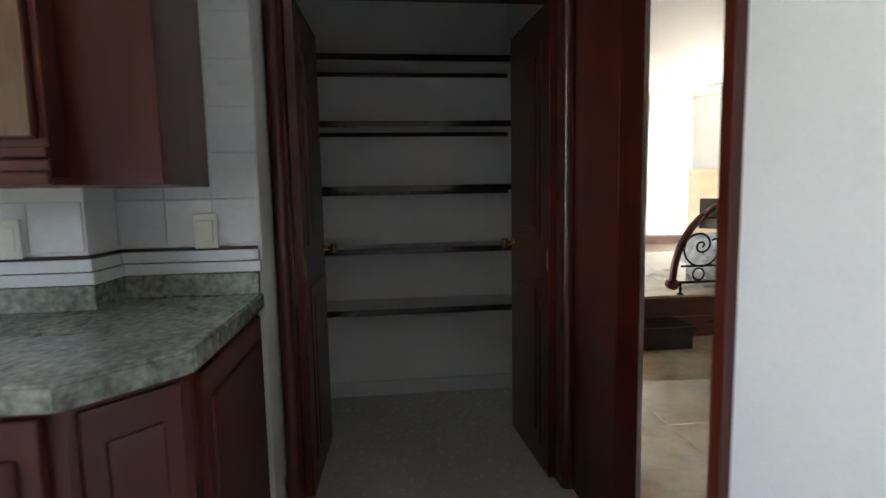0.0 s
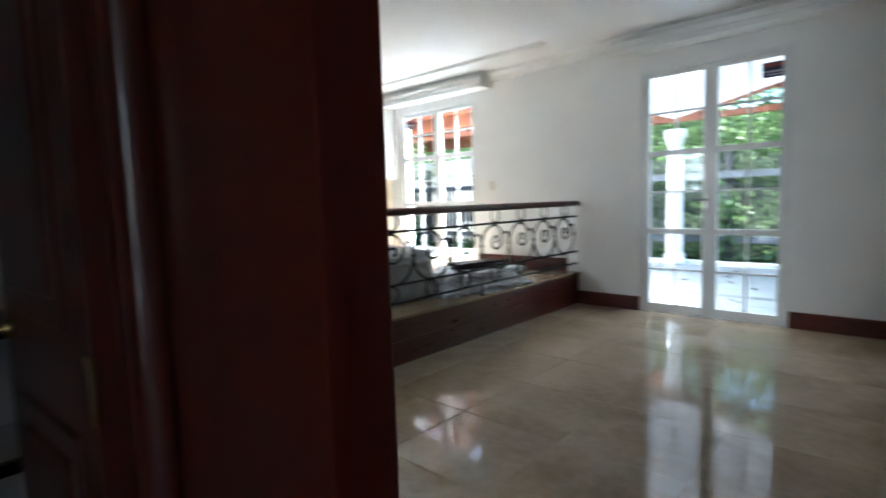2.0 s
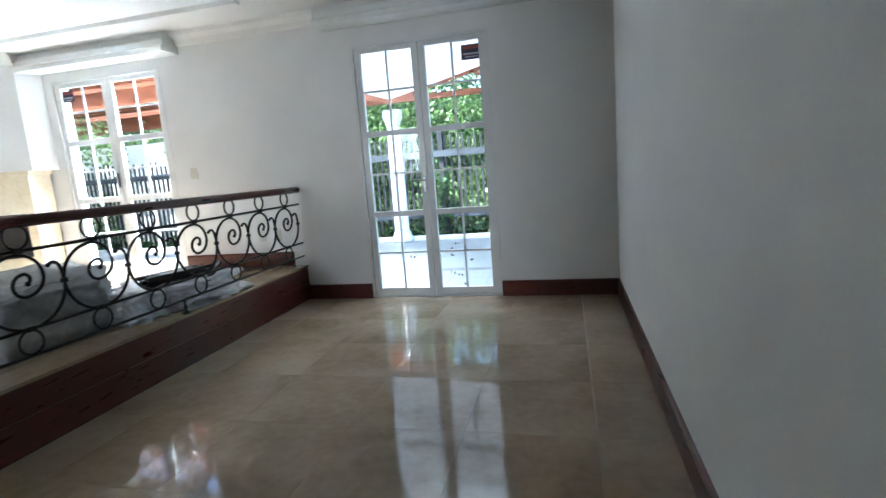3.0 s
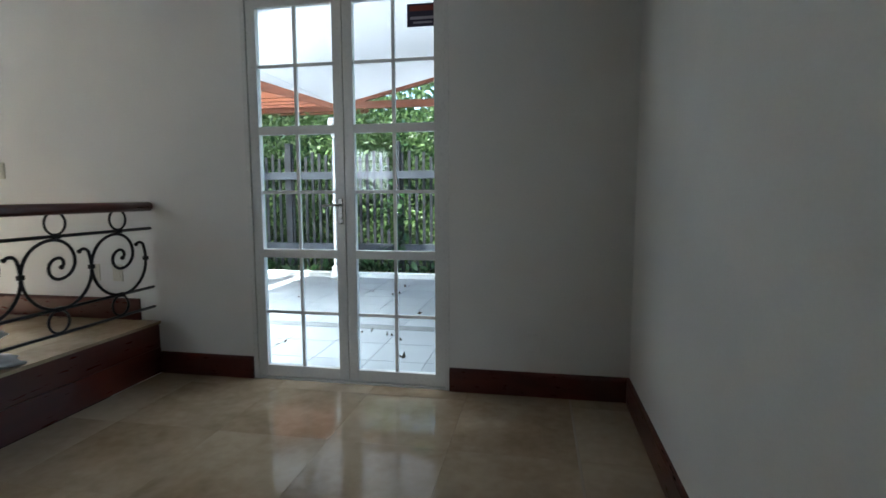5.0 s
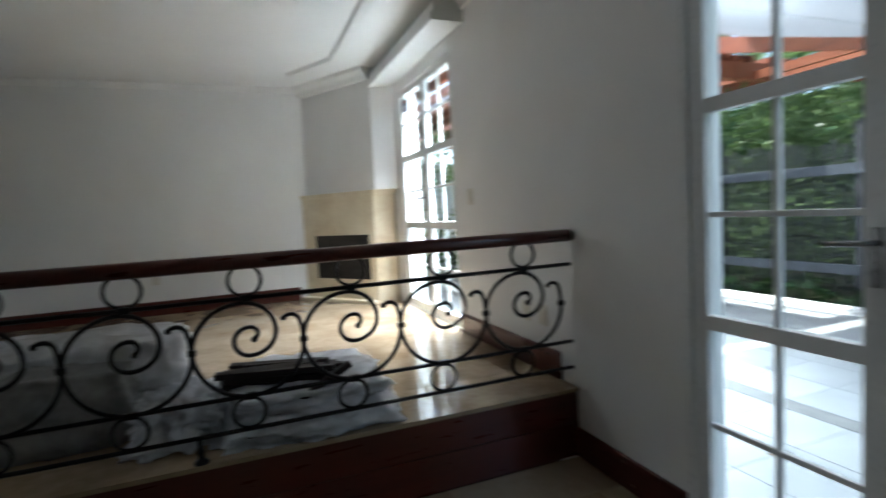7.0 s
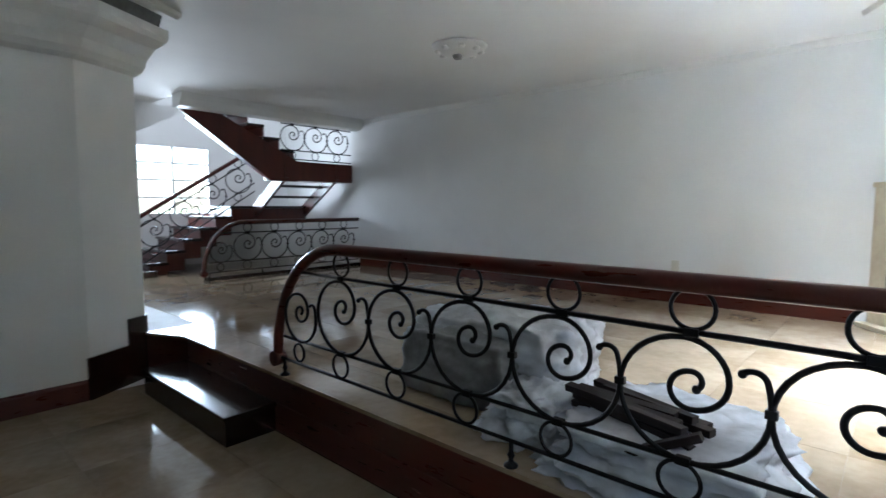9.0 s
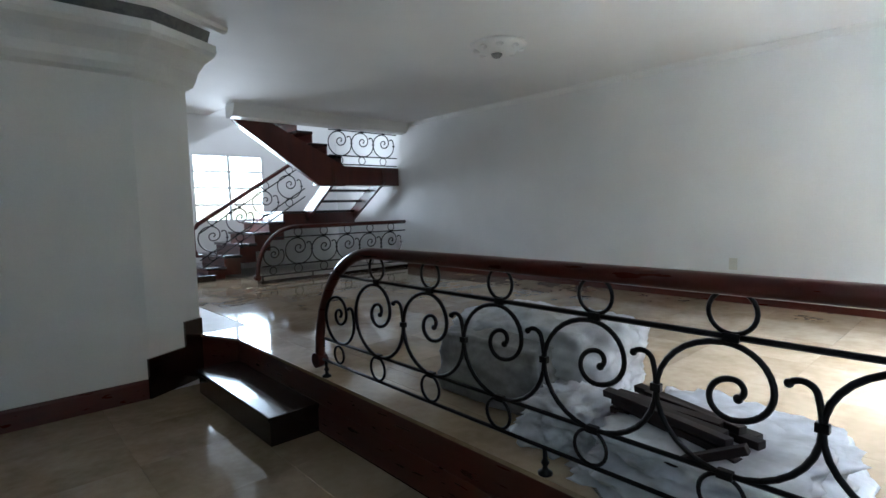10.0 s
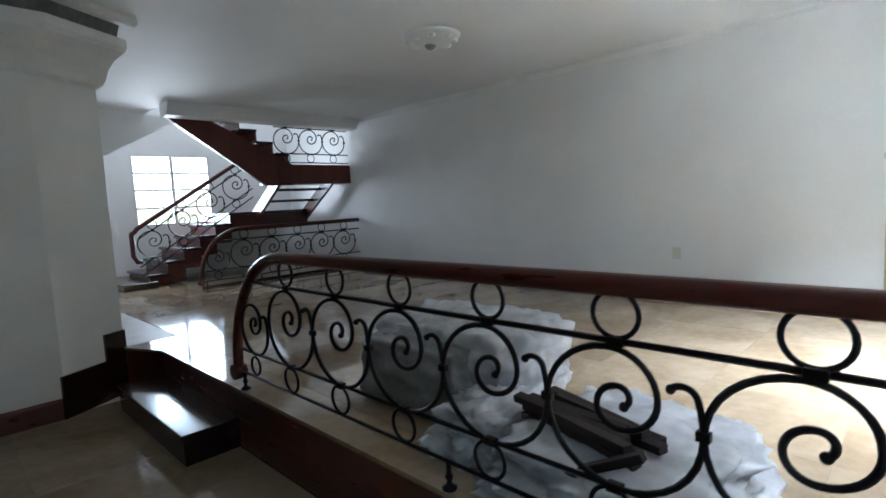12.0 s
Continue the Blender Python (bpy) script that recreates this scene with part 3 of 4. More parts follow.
wall_plate("wall_socket", "blank socket plate painted over white, low on the wall", "socket", pose(-0.55, 0, 0.33), 1, PLASTER)

lamp = thing("ceiling_lamp", "round white plaster ceiling lamp, switched off", "ceiling lamp", (-5.10, -3.72, H))
bm = bmesh.new()
lathe(bm, [(0.05, -0.085), (0.12, -0.075), (0.19, -0.05), (0.235, -0.02), (0.25, 0)], (0, 0, 0), 32)
made("rose", bm, MOULD, lamp)
bm = bmesh.new()
lathe(bm, [(0.03, -0.115), (0.045, -0.10), (0.05, -0.083)], (0.02, 0, 0), 16)
made("socket", bm, PAPER, lamp)
for k in range(8):
    bm = bmesh.new()
    ball(bm, (0.19 * math.cos(k * math.tau / 8), 0.19 * math.sin(k * math.tau / 8), -0.05), 0.035, (1, 1, 0.6), 10, 6)
    made("petal", bm, MOULD, lamp)

# ---- wrapped bundles on the living room floor ----


def lump(name, label, category, centre, size, seed, mats, rough=0.14, tuck=0.0):
    """A wrapped, slumped bundle: a rounded block crumpled by noise, flat underneath."""
    ob = thing(name, label, category, centre)
    bm = bmesh.new()
    bmesh.ops.create_cube(bm, size=2)
    bmesh.ops.subdivide_edges(bm, edges=bm.edges[:], cuts=22, use_grid_fill=True)
    for v in bm.verts:
        p = v.co.copy()
        q = p.normalized() * 1.25
        p = p * 0.55 + q * 0.45
        k = noise.fractal(p * 1.7 + Vector((seed, 0, 0)), 0.9, 2.1, 5) * rough + abs(noise.noise(p * 5 + Vector((0, seed, 0)))) * rough * 0.55
        p *= 1 + k
        z = max(-0.80, p.z)
        flare = 1 + tuck * max(0, -z)
        v.co = Vector((p.x * flare * size[0], p.y * flare * size[1], (z + 0.80) * size[2]))
    for f in bm.faces:
        f.smooth = True
    made("wrap", bm, mats, ob)
    return ob


lump("wrapped_bundle", "large bundle wrapped in crumpled white plastic on the floor", "bundle", (-3.84, -2.30, P), (0.31, 0.42, 0.23), 3, WRAP, 0.15)
lump("wrapped_bundle", "grey paper bundle leaning on a plastic wrapped one", "bundle", (-3.60, -2.38, P), (0.19, 0.35, 0.19), 8, PAPER, 0.10)
lump("plastic_sheet", "low heap of crumpled clear plastic sheeting on marble", "plastic sheet", (-3.52, -1.30, P), (0.36, 0.33, 0.10), 12, WRAP, 0.20, 0.25)
lump("plastic_sheet", "crumpled piece of plastic sheeting on the floor", "plastic sheet", (-3.47, -1.86, P), (0.20, 0.16, 0.10), 21, WRAP, 0.3, 0.2)
random.seed(4)
sl = thing("wood_pile", "pile of dark wooden slats lying on plastic sheeting", "wood pile", (-3.42, -1.41, P + 0.185))
for k in range(15):
    bm = bmesh.new()
    L = random.uniform(0.20, 0.26)
    block(bm, -0.021, -L, -0.014, 0.021, L, 0.014, 0.003)
    made("slat", bm, SLAT, sl, pose((k % 5) * 0.036 - 0.08 + random.uniform(-0.01, 0.01), random.uniform(-0.05, 0.05), (k // 5) * 0.03 - 0.01, random.uniform(-2, 2), random.uniform(-8, 8), -14 + random.uniform(-7, 7)))
bm = bmesh.new()
block(bm, -0.018, -0.26, -0.014, 0.018, 0.26, 0.014, 0.003)
made("slat", bm, SLAT, sl, pose(0.21, 0.06, -0.045, 27, 0, 6))

# ---- stairs ----
stairs = thing("staircase", "dark mahogany staircase with polished treads turning up to the next floor", "staircase", (-5.5, -8.8, P))
stairs_at = Matrix.Translation((5.5, 8.8, -P))


def stair_part(name, bm, mat):
    bm.transform(stairs_at)
    return made(name, bm, mat, stairs)


TREADS = [(-4.10 - 0.245 * k, 0.54 + 0.164 * k) for k in range(6)]
for k, (x, z) in enumerate(TREADS):
    deep = 0.27 if k < 5 else 1.40
    bm = bmesh.new()
    block(bm, x - deep, -9.72, z - 0.04, x + 0.02, -8.62, z, 0.004)
    stair_part("tread", bm, STEP_WOOD)
    bm = bmesh.new()
    block(bm, x - deep + 0.01, -9.70, max(P, z - 0.30), x - 0.01, -8.66, z - 0.042)
    stair_part("riser", bm, MAHOGANY)
# wide first step and the front flight up to the corner landing
bm = bmesh.new()
block(bm, -4.15, -9.75, P, -3.72, -8.45, P + 0.09, 0.004)
stair_part("riser", bm, STEP_WOOD)
for k in range(3):
    y, z = -8.62 + 0.27 * k, 1.36 + 0.17 * (k + 1)
    bm = bmesh.new()
    block(bm, -6.70, y, z - 0.04, -5.80, y + 0.25, z, 0.004)
    stair_part("tread", bm, STEP_WOOD)
for x in (-6.74, -5.80):
    bm = bmesh.new()
    prism(bm, [(-8.75, 1.14), (-7.70, 1.80), (-7.70, 2.02), (-8.75, 1.36)], x, x + 0.05, "x")
    stair_part("stringer", bm, MAHOGANY)
bm = bmesh.new()
block(bm, -7.04, -8.1, 1.75, -5.60, -7.735, 2.05, 0.004)
prism(bm, [(-5.87, 1.80), (-4.72, 2.56), (-4.62, 2.63), (-5.2, 2.63), (-6.2, 2.05), (-6.2, 1.80)], -8.50, -8.44, "y")
prism(bm, [(-5.53, 1.735), (-4.33, 2.56), (-4.25, 2.62), (-4.80, 2.62), (-5.97, 2.05), (-5.97, 1.735)], -7.80, -7.731, "y")
stair_part("landing", bm, MAHOGANY)
for k in range(4):
    x, z = -5.92 + 0.245 * k, 2.05 + 0.17 * (k + 1)
    bm = bmesh.new()
    block(bm, x - 0.05, -8.43, z - 0.04, x + 0.22, -7.81, z, 0.004)
    stair_part("tread", bm, STEP_WOOD)
    bm = bmesh.new()
    block(bm, x - 0.04, -8.43, z - 0.17, x - 0.02, -7.81, z - 0.04)
    stair_part("riser", bm, MAHOGANY)
railing("iron scroll railing guarding the stair foot, mahogany handrail", pose(-7.04, -7.60, P, 0, 0, 90), 5, True, 0.0, 0.10, 0.30)
railing("iron scroll railing on the upper stair landing", pose(-7.03, -7.76, 1.98, 0, 0, 90), 3, False)
railing("iron scroll rail climbing the lower stair flight", pose(-5.72, -8.60, 1.50, 0, 0, 90), 4, False, -0.62)
setting("trim_stair_kerb", STEP_WOOD, (-7.05, -7.66, P, -4.45, -7.54, P + 0.045))

# stair window
wn_ = tagged(new("window_1"), "white steel window with six panes over the stairs", "window", kind="structure")
bm = bmesh.new()
for x in (-5.55, -4.94, -4.34):
    block(bm, x, -9.86, 1.2, x + 0.05, -9.80, 2.37, 0.004)
for z in (1.2, 1.48, 1.77, 2.05, 2.33):
    block(bm, -5.55, -9.858, z, -4.3, -9.802, z + (0.04 if z in (1.2, 2.33) else 0.034), 0.003)
made("frame", bm, ALU, wn_)
pane = solid("pane", GLASS, wn_, (-5.52, -9.84, 1.23, -4.33, -9.836, 2.34))
pane.visible_shadow = False

# ---- east door beside the doorway ----
ed = tagged(new("door_3"), "closed dark mahogany door in the white wall", "door", kind="structure")
solid("casing", MAHOGANY, ed, (-0.012, -4.18, 0, 0.16, -4.10, 2.08), (-0.012, -4.87, 0, 0.16, -4.79, 2.08), (-0.012, -4.79, 2.0, 0.16, -4.18, 2.08), bevel=0.004)
solid("leaf", MAHOGANY, ed, (0.06, -4.788, 0.005, 0.10, -4.182, 1.998), bevel=0.003)
solid("strike_plate", STEEL, ed, (0.04, -4.185, 0.93, 0.07, -4.181, 1.03))

# ---- kitchen and pantry ----
setting("trim_doorway", MAHOGANY, (-1.05, -5.045, 0, -0.67, -4.965, 2.06), (-0.67, -5.04, 1.99, 0.03, -4.965, 2.06), (0.034, -5.19, 0, 0.068, -4.855, 2.06), bevel=0.004)
setting("wall_kitchen_doorway", PLASTER, (-0.80, -5.03, 2.063, 0.07, -5.17, 3))
bm = bmesh.new()
for y, s in ((-5.06, 1), (-6.165, -1)):
    lathe(bm, [(0.03, 0), (0.034, 0.10), (0.028, 0.12), (0.028, 1.96), (0.034, 1.99), (0.03, 2.0)], (-1.075, y, 0), 16)
    block(bm, -1.22, y - 0.03, 0, -1.08, y + 0.03, 2.0, 0.004)
block(bm, -1.20, -6.19, 1.97, -1.07, -5.03, 2.10, 0.005)
tagged(made("trim_pantry_frame", bm, MAHOGANY), kind="structure")
setting("wall_over_pantry", PLASTER, (-1.20, -6.20, 2.10, -1.08, -5.03, 3))
setting("wall_pantry", PLASTER, (-2.38, -6.36, 0, -2.20, -5.03, 2.6), (-2.20, -6.36, 0, -1.10, -6.22, 2.6), (-2.20, -5.029, 0, -1.12, -4.98, 2.6))
setting("ceiling_pantry", CEIL, (-2.2, -6.22, 2.36, -1.2, -5.03, 2.42))
setting("trim_pantry_skirting", TILE, (-2.2, -6.22, 0.0, -2.188, -5.03, 0.09), bevel=0.002)
setting("floor_kitchen", KITCHEN_FLOOR, (-2.25, -9.2, -0.12, 3.2, -4.951, -0.001))
setting("ceiling_kitchen", CEIL, (-1.2, -9.2, 2.55, 3.2, -5.03, 2.7))
setting("wall_kitchen_west", PLASTER, (-1.10, -9.2, 0, -0.90, -6.20, 3))
setting("wall_kitchen_south", PLASTER, (-1.1, -9.4, 0, 0.45, -9.2, 3), (0.45, -9.4, 0, 1.55, -9.2, 1.05), (0.45, -9.4, 2.15, 1.55, -9.2, 3), (1.55, -9.4, 0, 3.2, -9.2, 3))
setting("wall_kitchen_east", PLASTER, (3.2, -9.4, 0, 3.4, -4.87, 3))

shelves = thing("pantry_shelving", "pantry shelves, empty, painted boards with dark wooden edges", "shelving", (-2.0, -5.6, 0))
for z in (0.60, 0.935, 1.27, 1.61, 1.95):
    solid("shelf", SHELF, shelves, (-0.198, -0.615, z - 0.02, 0.10, 0.565, z))
    solid("edging", STEP_WOOD, shelves, (0.101, -0.615, z - 0.028, 0.125, 0.565, z + 0.004), bevel=0.002)
    solid("cleat", STEP_WOOD, shelves, (-0.197, -0.615, z - 0.045, -0.18, 0.565, z - 0.021))


def pantry_leaf(m, knob):
    leaf = tagged(new("pantry_door"), "open dark mahogany pantry door with raised panels", "door", group="pantry doors")
    leaf.matrix_basis = m
    bm = bmesh.new()
    block(bm, 0, -0.018, 0.01, 0.52, 0.018, 1.965, 0.003)
    made("slab", bm, MAHOGANY, leaf)
    for z0, z1 in ((0.12, 0.86), (1.02, 1.84)):
        bm = bmesh.new()
        for s in (-1, 1):
            block(bm, 0.09, s * 0.016, z0, 0.43, s * 0.024, z1, 0.006)
            block(bm, 0.13, s * 0.02, z0 + 0.05, 0.39, s * 0.031, z1 - 0.05, 0.008)
        made("panel", bm, MAHOGANY, leaf)
    bm = bmesh.new()
    for s in (-1, 1):
        lathe(bm, [(0.022, 0), (0.022, 0.005), (0.009, 0.012), (0.009, 0.03), (0.022, 0.042), (0.025, 0.055), (0.017, 0.066)], (0, 0, 0), 16)
        bmesh.ops.rotate(bm, verts=bm.verts[:], cent=(0, 0, 0), matrix=Matrix.Rotation(radians(180), 3, "Z"))
        break
    bm.transform(Matrix.Translation((0.47, 0, 0.98)) @ Matrix.Rotation(radians(90 * knob), 4, "X") @ Matrix.Translation((0, 0, 0.018)))
    made("knob", bm, BRASS, leaf)
    solid("hinge", BRASS, leaf, (-0.004, -0.02 * 1.1, 0.9, 0.02, -0.017, 1.0), (-0.004, 0.017, 0.9, 0.02, 0.022, 1.0))


pantry_leaf(pose(-1.125, -5.105, 0, 0, 0, 183), -1)
pantry_leaf(pose(-1.125, -6.115, 0, 0, 0, 178), 1)

# base cabinet with a cut corner under the granite counter
cab = thing("base_cabinet", "mahogany kitchen base cabinet with a cut corner", "cabinet", (-0.4, -6.5, 0))
bm = bmesh.new()
prism(bm, [(-0.895, -6.225), (-0.255, -6.22), (-0.080, -6.375), (-0.085, -6.9), (-0.085, -8.6), (-0.895, -8.6)], 0.10, 0.844)
prism(bm, [(-0.895, -6.28), (-0.28, -6.27), (-0.13, -6.41), (-0.14, -6.95), (-0.14, -8.6), (-0.895, -8.6)], 0.0, 0.099)
bm.transform(Matrix.Translation((0.4, 6.5, 0)))
made("body", bm, MAHOGANY, cab)
for a, b in (((-0.27, -6.219), (-0.87, -6.223)), ((-0.081, -6.378), (-0.252, -6.223)), ((-0.083, -7.0), (-0.079, -6.39))):
    a, b = Vector((*a, 0)), Vector((*b, 0))
    L, ang = (b - a).length, math.atan2(b.y - a.y, b.x - a.x)
    bm = bmesh.new()
    block(bm, 0.02, -0.018, 0.13, L - 0.02, 0.0, 0.83, 0.004)
    block(bm, 0.06, -0.026, 0.20, L - 0.06, -0.012, 0.76, 0.008)
    made("door", bm, MAHOGANY, cab, Matrix.Translation(a + Vector((0.4, 6.5, 0))) @ Matrix.Rotation(ang, 4, "Z"))
ct = thing("granite_counter", "green-grey polished granite counter with an upstand", "counter", (-0.4, -6.5, 0.855))
bm = bmesh.new()
prism(bm, [(-0.896, -6.20), (-0.235, -6.195), (-0.045, -6.365), (-0.05, -6.9), (-0.05, -8.6), (-0.896, -8.6)], 0.846, 0.90)
bm.transform(Matrix.Translation((0.4, 6.5, -0.855)))
bmesh.ops.bevel(bm, geom=bm.edges[:], offset=0.006, segments=2, affect="EDGES")
made("top", bm, GRANITE, ct)
solid("upstand", GRANITE, ct, (-0.496, -0.154, 0.046, -0.47, 0.29, 0.118), (-0.496, -0.153, 0.046, -0.294, -0.131, 0.118), (-0.319, -1.1, 0.046, -0.293, -0.13, 0.1185), bevel=0.003)

up = thing("wall_cabinet", "mahogany wall cabinet with a moulded lower rail", "cabinet", (-0.7, -7.0, 1.26))
solid("body", MAHOGANY, up, (-0.20, -1.5, 0.0, 0.16, 0.645, 0.95), bevel=0.004)
up2 = thing("wall_cabinet", "deeper mahogany wall cabinet with pale worn panel edges", "cabinet", (-0.5, -7.3, 1.26))
solid("body", MAHOGANY, up2, (-0.03, -1.0, 0.02, 0.04, 0.72, 0.95), bevel=0.003)
solid("moulding", MAHOGANY, up2, (0.041, -1.0, 0.0, 0.058, 0.725, 0.030), (0.041, -1.0, 0.033, 0.052, 0.725, 0.062), (0.041, -1.0, 0.065, 0.060, 0.725, 0.092), bevel=0.006)
solid("door", MAHOGANY, up2, (0.041, 0.12, 0.11, 0.056, 0.70, 0.93), (0.050, 0.22, 0.21, 0.066, 0.60, 0.84), bevel=0.006)
solid("worn_edge", PALE_WOOD, up2, (0.0565, 0.62, 0.115, 0.061, 0.695, 0.925), (0.0565, 0.13, 0.115, 0.061, 0.619, 0.175), bevel=0.002)

wall_plate("kitchen_socket", "cream plastic socket on white kitchen tiles", "socket", pose(-0.882, -6.37, 1.115, 0, 0, 90), 1)
wall_plate("kitchen_socket", "cream plastic socket on white kitchen tiles", "socket", pose(-0.708, -6.86, 1.115, 0, 0, 90), 1)
setting("wall_kitchen_pier", PLASTER, (-0.895, -7.6, 0.9, -0.72, -6.655, 1.26))

# ---- terrace and garden ----
setting("ground", SOIL, (-300, 4.62, -0.45, 300, 400, -0.30), (-300, -300, -0.45, 300, -10.2, -0.30))
setting("terrace_slab", TERRACE, (-14, 0.2, -0.3, 4, 4.48, -0.066))
setting("kerb", STONE, (-14, 4.48, -0.3, 4, 4.66, 0.0), bevel=0.01)
setting("wall_house_left", PLASTER, (-14, 0.0, -0.3, -7.25, 0.2, 3.2))
setting("wall_house_right", PLASTER, (0.15, 0.0, -0.3, 4, 0.2, 3.2))
setting("roof_house", CEIL, (-14, -10.2, 5.8, 4, 0.2, 5.95), (-2.75, -9.4, 3.0, 4, 0.2, 3.1))

col = thing("terrace_column", "white fluted classical column on the terrace edge", "column", (-3.45, 4.36, -0.06))
bm = bmesh.new()
lathe(bm, [(0.135, 0.20), (0.13, 0.9), (0.115, 2.14)], (0, 0, 0), 36, 0.011)
made("shaft", bm, STONE, col)
bm = bmesh.new()
lathe(bm, [(0.20, 0.0), (0.20, 0.06), (0.19, 0.075), (0.19, 0.11), (0.165, 0.125), (0.17, 0.16), (0.145, 0.195), (0.14, 0.21)], (0, 0, 0), 32)
made("base", bm, STONE, col)
bm = bmesh.new()
lathe(bm, [(0.118, 2.12), (0.135, 2.15), (0.13, 2.18), (0.165, 2.24), (0.18, 2.26), (0.18, 2.34), (0.17, 2.40)], (0, 0, 0), 32)
made("capital", bm, STONE, col)

roof = thing("terrace_roof", "terrace roof of white sheets on timber rafters", "roof", (-3.45, 2.3, 2.5))
bm = bmesh.new()
prism(bm, [(0, 0.02), (5.5, 1.31), (5.5, 1.33), (0, 0.04)], -2.05, 2.06, "y")
prism(bm, [(-2.0, 0.68), (0, 0.02), (0, 0.04), (-2.0, 0.70)], -2.05, 2.06, "y")
made("sheet", bm, ROOF, roof)
bm = bmesh.new()
prism(bm, [(0, -0.03), (5.5, 1.26), (5.5, 1.31), (0, 0.02)], 2.0, 2.06, "y")
prism(bm, [(-2.6, 0.66), (0, -0.06), (0, 0.02), (-2.6, 0.88)], 1.98, 2.06, "y")
block(bm, -0.05, 1.99, -0.04, 6.5, 2.07, 0.06)
prism(bm, [(1.45, 0.36), (1.55, 0.36), (2.1, 0.06), (1.98, 0.06)], 2.0, 2.05, "y")
made("rake_beam", bm, REDWOOD, roof)

per = thing("timber_pergola", "red-brown timber pergola with close rafters", "pergola", (-8, 4, 2.6))
bm = bmesh.new()
for k in range(18):
    block(bm, -5.5, -3.7 + k * 0.30, 0.28, 2.45, -3.63 + k * 0.30, 0.40)
made("rafter", bm, REDWOOD, per)
bm = bmesh.new()
block(bm, -5.5, -1.55, 0.02, 2.5, -1.43, 0.28)
block(bm, -5.5, 1.40, 0.02, 4.2, 1.52, 0.28)
block(bm, 2.38, -3.7, 0.10, 2.5, 1.5, 0.30)
for k in range(7):
    block(bm, 2.5, 0.5 + k * 0.28, 0.10, 4.4, 0.56 + k * 0.28, 0.20)
made("beam", bm, REDWOOD, per)
bm = bmesh.new()
for k in range(17):
    if k % 4 < 2:
        block(bm, -5.5, -3.63 + k * 0.30, 0.385, 2.45, -3.40 + k * 0.30, 0.40)
made("board", bm, REDWOOD, per)

fence = thing("garden_fence", "black steel fence of close upright bars", "fence", (-4.5, 5.0, -0.30))
bm = bmesh.new()
for k in range(8):
    block(bm, -7.5 + k * 1.85 - 0.05, -0.05, 0, -7.5 + k * 1.85 + 0.05, 0.05, 2.35, 0.006)
made("post", bm, FENCE, fence)
bm = bmesh.new()
for z in (0.60, 1.76):
    block(bm, -8, -0.075, z, 6, -0.03, z + 0.12, 0.004)
made("rail", bm, RAIL, fence)
bm = bmesh.new()
random.seed(2)
for k in range(118):
    x = -7.9 + k * 0.117
    h = 2.15 + random.uniform(-0.06, 0.06)
    block(bm, x, -0.02, 0.05, x + 0.045, 0.005, h)
bars = made("bar", bm, FENCE, fence)
tagged(bars, kind="stuff")


def leaves(name, label, mat, spots, size, seed):
    """Many small bent leaves scattered round spots of (centre, spread, count)."""
    rng = np.random.default_rng(seed)
    verts, faces = [], []
    for c, s, n in spots:
        p = rng.normal(0, 1, (n, 3)) * 0.45 * np.array(s) + np.array(c)
        a = rng.normal(0, 1, (n, 3))
        a /= np.linalg.norm(a, axis=1)[:, None]
        b = np.cross(a, rng.normal(0, 1, (n, 3)))
        b /= np.linalg.norm(b, axis=1)[:, None]
        w = size * rng.uniform(0.6, 1.4, (n, 1))
        quad = np.stack([p - a * w, p + b * w * 0.45, p + a * w, p - b * w * 0.45], 1)
        k = len(verts)
        verts.extend(quad.reshape(-1, 3).tolist())
        faces.extend([(k + 4 * i, k + 4 * i + 1, k + 4 * i + 2, k + 4 * i + 3) for i in range(n)])
    mesh = bpy.data.meshes.new(name)
    mesh.from_pydata(verts, [], faces)
    mesh.materials.append(mat)
    return tagged(new(name, mesh), label, "hedge", kind="stuff")


rng = np.random.default_rng(5)
spots = [((x + rng.uniform(-0.3, 0.3), 6.0 + rng.uniform(-0.4, 0.8), z + rng.uniform(-0.3, 0.3)), (0.7, 0.5, 0.6), 420)
         for x in np.arange(-16, 4, 0.75) for z in np.arange(0.3, 4.6, 0.75)]
leaves("hedge", "tall green bamboo-like hedge behind the fence", LEAF, spots, 0.055, 1)
# inner layer in a darker green: the hedge's inside shade is put into its colour
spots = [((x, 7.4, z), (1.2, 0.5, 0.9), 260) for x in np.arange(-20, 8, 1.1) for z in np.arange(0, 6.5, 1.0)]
leaves("hedge", "inner leaves of the tall hedge, coloured darker for the shade inside", LEAF_DARK, spots, 0.10, 2)
spots = [((x + rng.uniform(-0.2, 0.2), 4.86, rng.uniform(-0.1, 0.12)), (0.4, 0.12, 0.2), 60) for x in np.arange(-12, 3, 0.5)]
spots += [((-2.75, 4.82, z), (0.25, 0.06, 0.3), 26) for z in (0.4, 0.7, 1.0)]
leaves("border_plants", "low leafy plants growing along the fence", LEAF_DARK, spots, 0.075, 3)
setting("wall_garden", PLASTER, (-11.3, 5.35, -0.3, -8.2, 5.5, 2.3), (-11.5, 0.2, -0.3, -11.3, 9.0, 2.3))
spots = [((rng.uniform(-5.5, 0.2), rng.uniform(0.5, 4.0), -0.052), (0.06, 0.06, 0.006), 2) for k in range(34)]
tagged(leaves("fallen_leaves", "dry brown leaves scattered on the terrace tiles", BARK, spots, 0.035, 9), category="leaves")
# added backdrop, dark green so the hedge's gaps look deep and shaded
setting("wall_hedge_backdrop", HEDGE_BACK, (-30, 9.0, -0.3, 20, 9.2, 3.2))
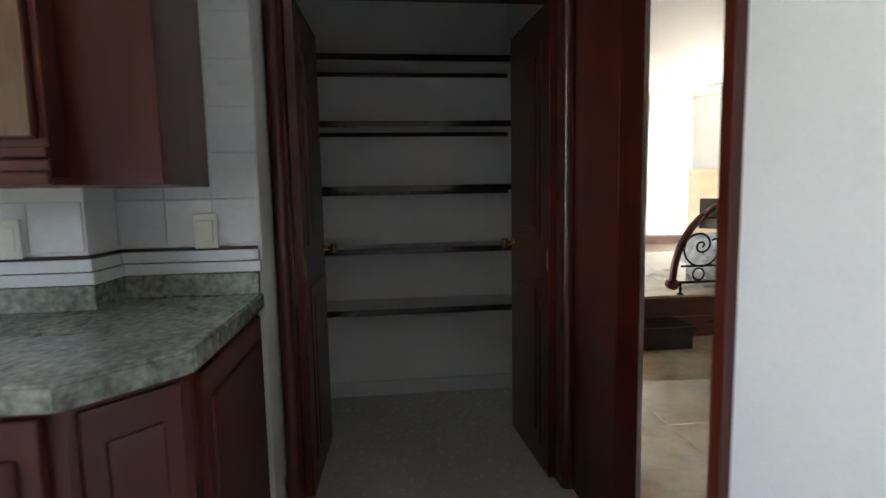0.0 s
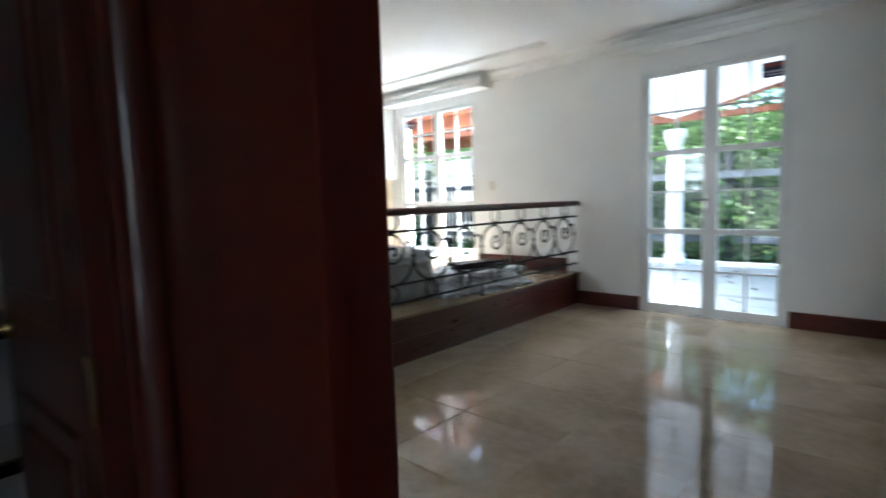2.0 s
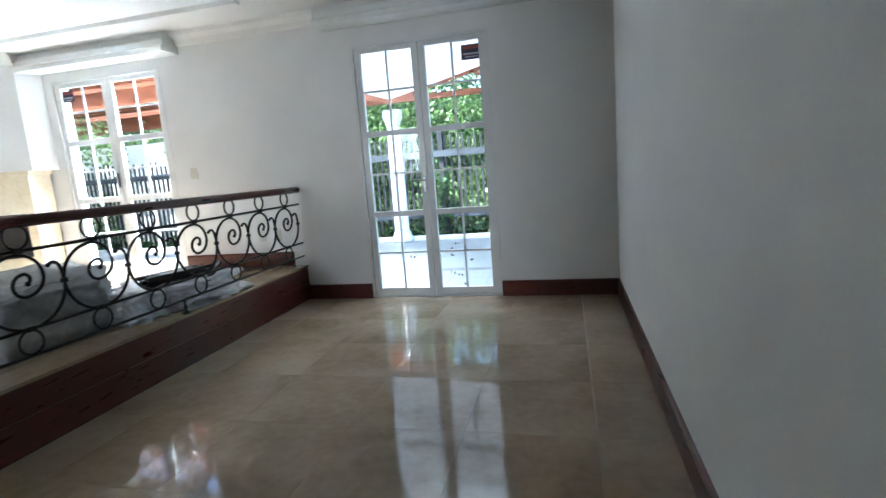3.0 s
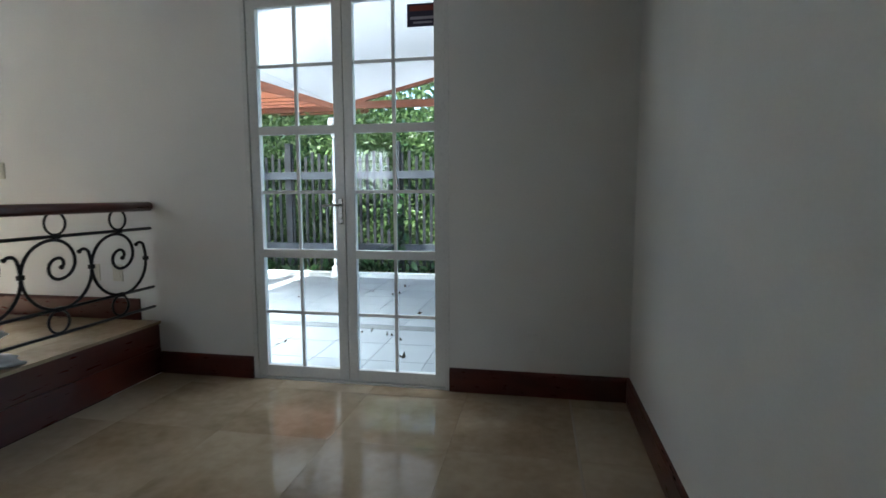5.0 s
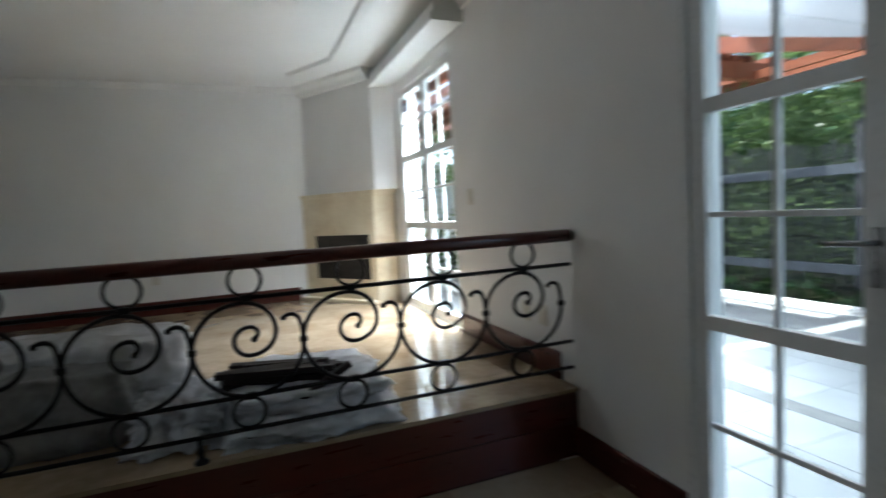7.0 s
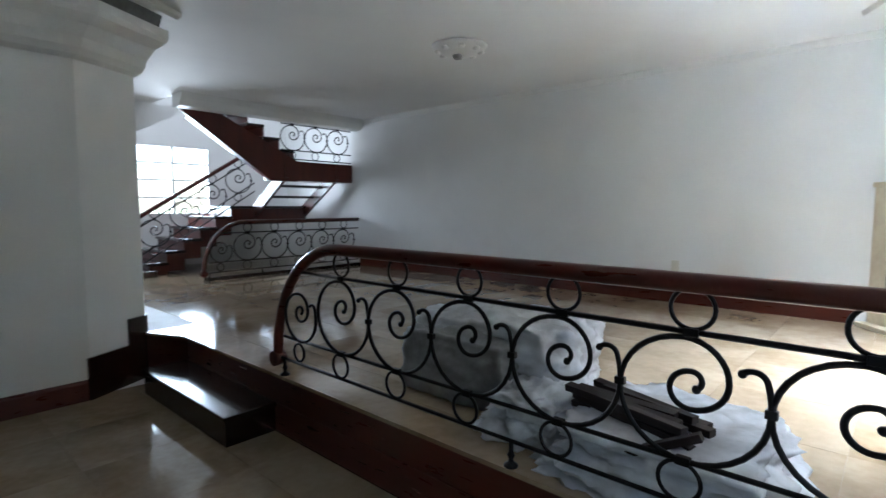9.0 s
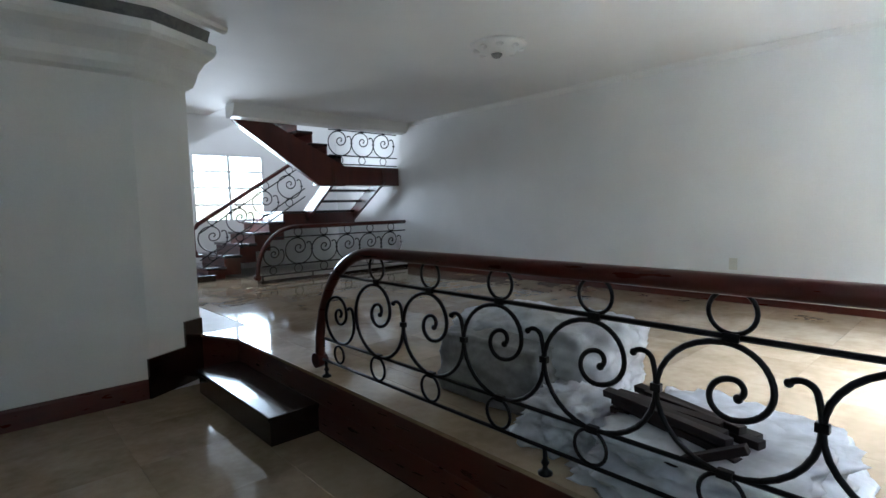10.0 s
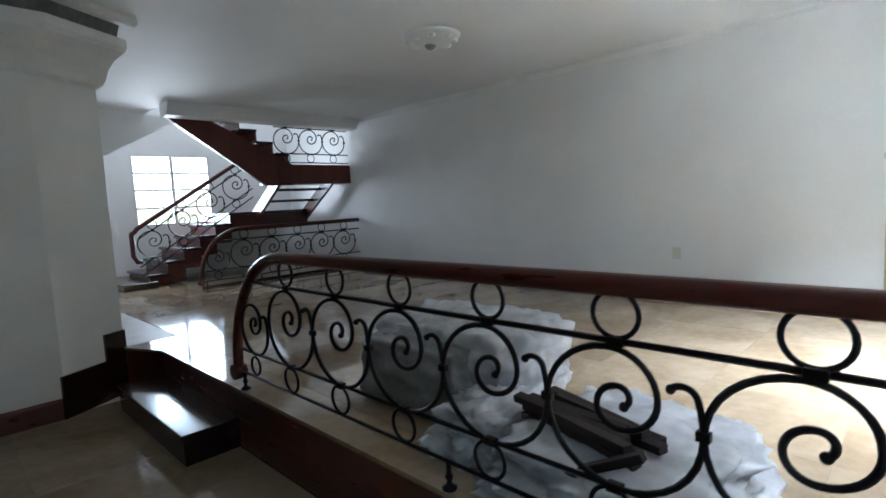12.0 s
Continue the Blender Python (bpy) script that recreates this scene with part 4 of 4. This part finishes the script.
spots = [((-10.7 + rng.uniform(-0.2, 0.2), y, z), (0.5, 0.6, 0.5), 160) for y in np.arange(0.8, 5.2, 0.7) for z in (0.3, 0.9, 2.1, 2.7)]
leaves("shrubs", "loose green shrubs against the pale garden wall", LEAF, spots, 0.06, 7)

# ---- floor pieces ----


def tiles(parent, mat, x0, y0, x1, y1, z, size, gap, thick=0.008, name="tile", tilt=0.0006):
    """Square slabs with fine joints, children of a floor; slabs at the rim are cut to fit."""
    made_of, laid = {}, random.Random(11)
    nx, ny = math.ceil((x1 - x0) / size), math.ceil((y1 - y0) / size)
    for i in range(nx):
        for j in range(ny):
            w, h = min(size, x1 - x0 - i * size) - gap, min(size, y1 - y0 - j * size) - gap
            if w < 0.02 or h < 0.02:
                continue
            cx, cy = x0 + i * size + (w + gap) / 2, y0 + j * size + (h + gap) / 2
            key = (round(w, 3), round(h, 3))
            if key not in made_of:
                bm = bmesh.new()
                block(bm, -w / 2, -h / 2, -thick, w / 2, h / 2, 0)
                mesh = bpy.data.meshes.new(name)
                bm.to_mesh(mesh)
                bm.free()
                mesh.materials.append(mat)
                made_of[key] = mesh
            slab = piece(name, made_of[key], parent, (cx, cy, z))
            slab.rotation_euler = (laid.uniform(-tilt, tilt), laid.uniform(-tilt, tilt), 0)


tiles(floor, MARBLE_PALE, -3.055, -4.94, -2.741, -0.001, 0.0, 0.6, 0.0012)
tiles(floor, MARBLE, -2.74, -4.94, -0.33, -0.001, 0.0, 0.6, 0.0012)
tiles(floor, MARBLE_PALE, -0.329, -4.94, -0.001, -0.001, 0.0, 0.6, 0.0012)
tiles(floor_living, MARBLE, -7.05, -9.79, -3.301, -0.001, P, 0.6, 0.0012)
terrace = tagged(new("pavement"), kind="structure")
tiles(terrace, TERRACE, -9.0, 0.2, 1.8, 1.55, -0.06, 0.45, 0.005)
tiles(terrace, TERRACE, -9.0, 1.70, 1.8, 4.40, -0.06, 0.45, 0.004)
solid("band", BAND, terrace, (-9.0, 1.555, -0.068, 1.8, 1.695, -0.06))

# glazed wall tiles behind the counter, a dark border line and a ledge
kw = bpy.data.objects["wall_kitchen_west"]
bm = bmesh.new()
block(bm, 0, -0.074, -0.074, 0.006, 0.074, 0.074, 0.002)
tile_mesh = bpy.data.meshes.new("tile")
bm.to_mesh(tile_mesh)
bm.free()
tile_mesh.materials.append(TILE)
for j in range(4):
    for k in range(9):
        piece("tile", tile_mesh, kw, (-0.8985, -6.275 - 0.15 * j, 1.145 + 0.15 * k))
pier = bpy.data.objects["wall_kitchen_pier"]
for j in range(5):
    piece("tile", tile_mesh, pier, (-0.7195, -6.735 - 0.15 * j, 1.145))
LEDGE = ((-0.899, -6.655, -0.874, -6.20), (-0.875, -6.654, -0.70, -6.630), (-0.719, -7.6, -0.695, -6.631))
setting("trim_tile_ledge", TILE, *[(a, b, 0.975, c, d, 1.012) for a, b, c, d in LEDGE], *[(a, b + 0.001, 1.014, c - 0.006, d - 0.006, 1.050) for a, b, c, d in LEDGE], bevel=0.004)
setting("trim_tile_border", STEP_WOOD, *[(a, b + 0.002, 1.051, c - 0.010, d - 0.010, 1.062) for a, b, c, d in LEDGE])
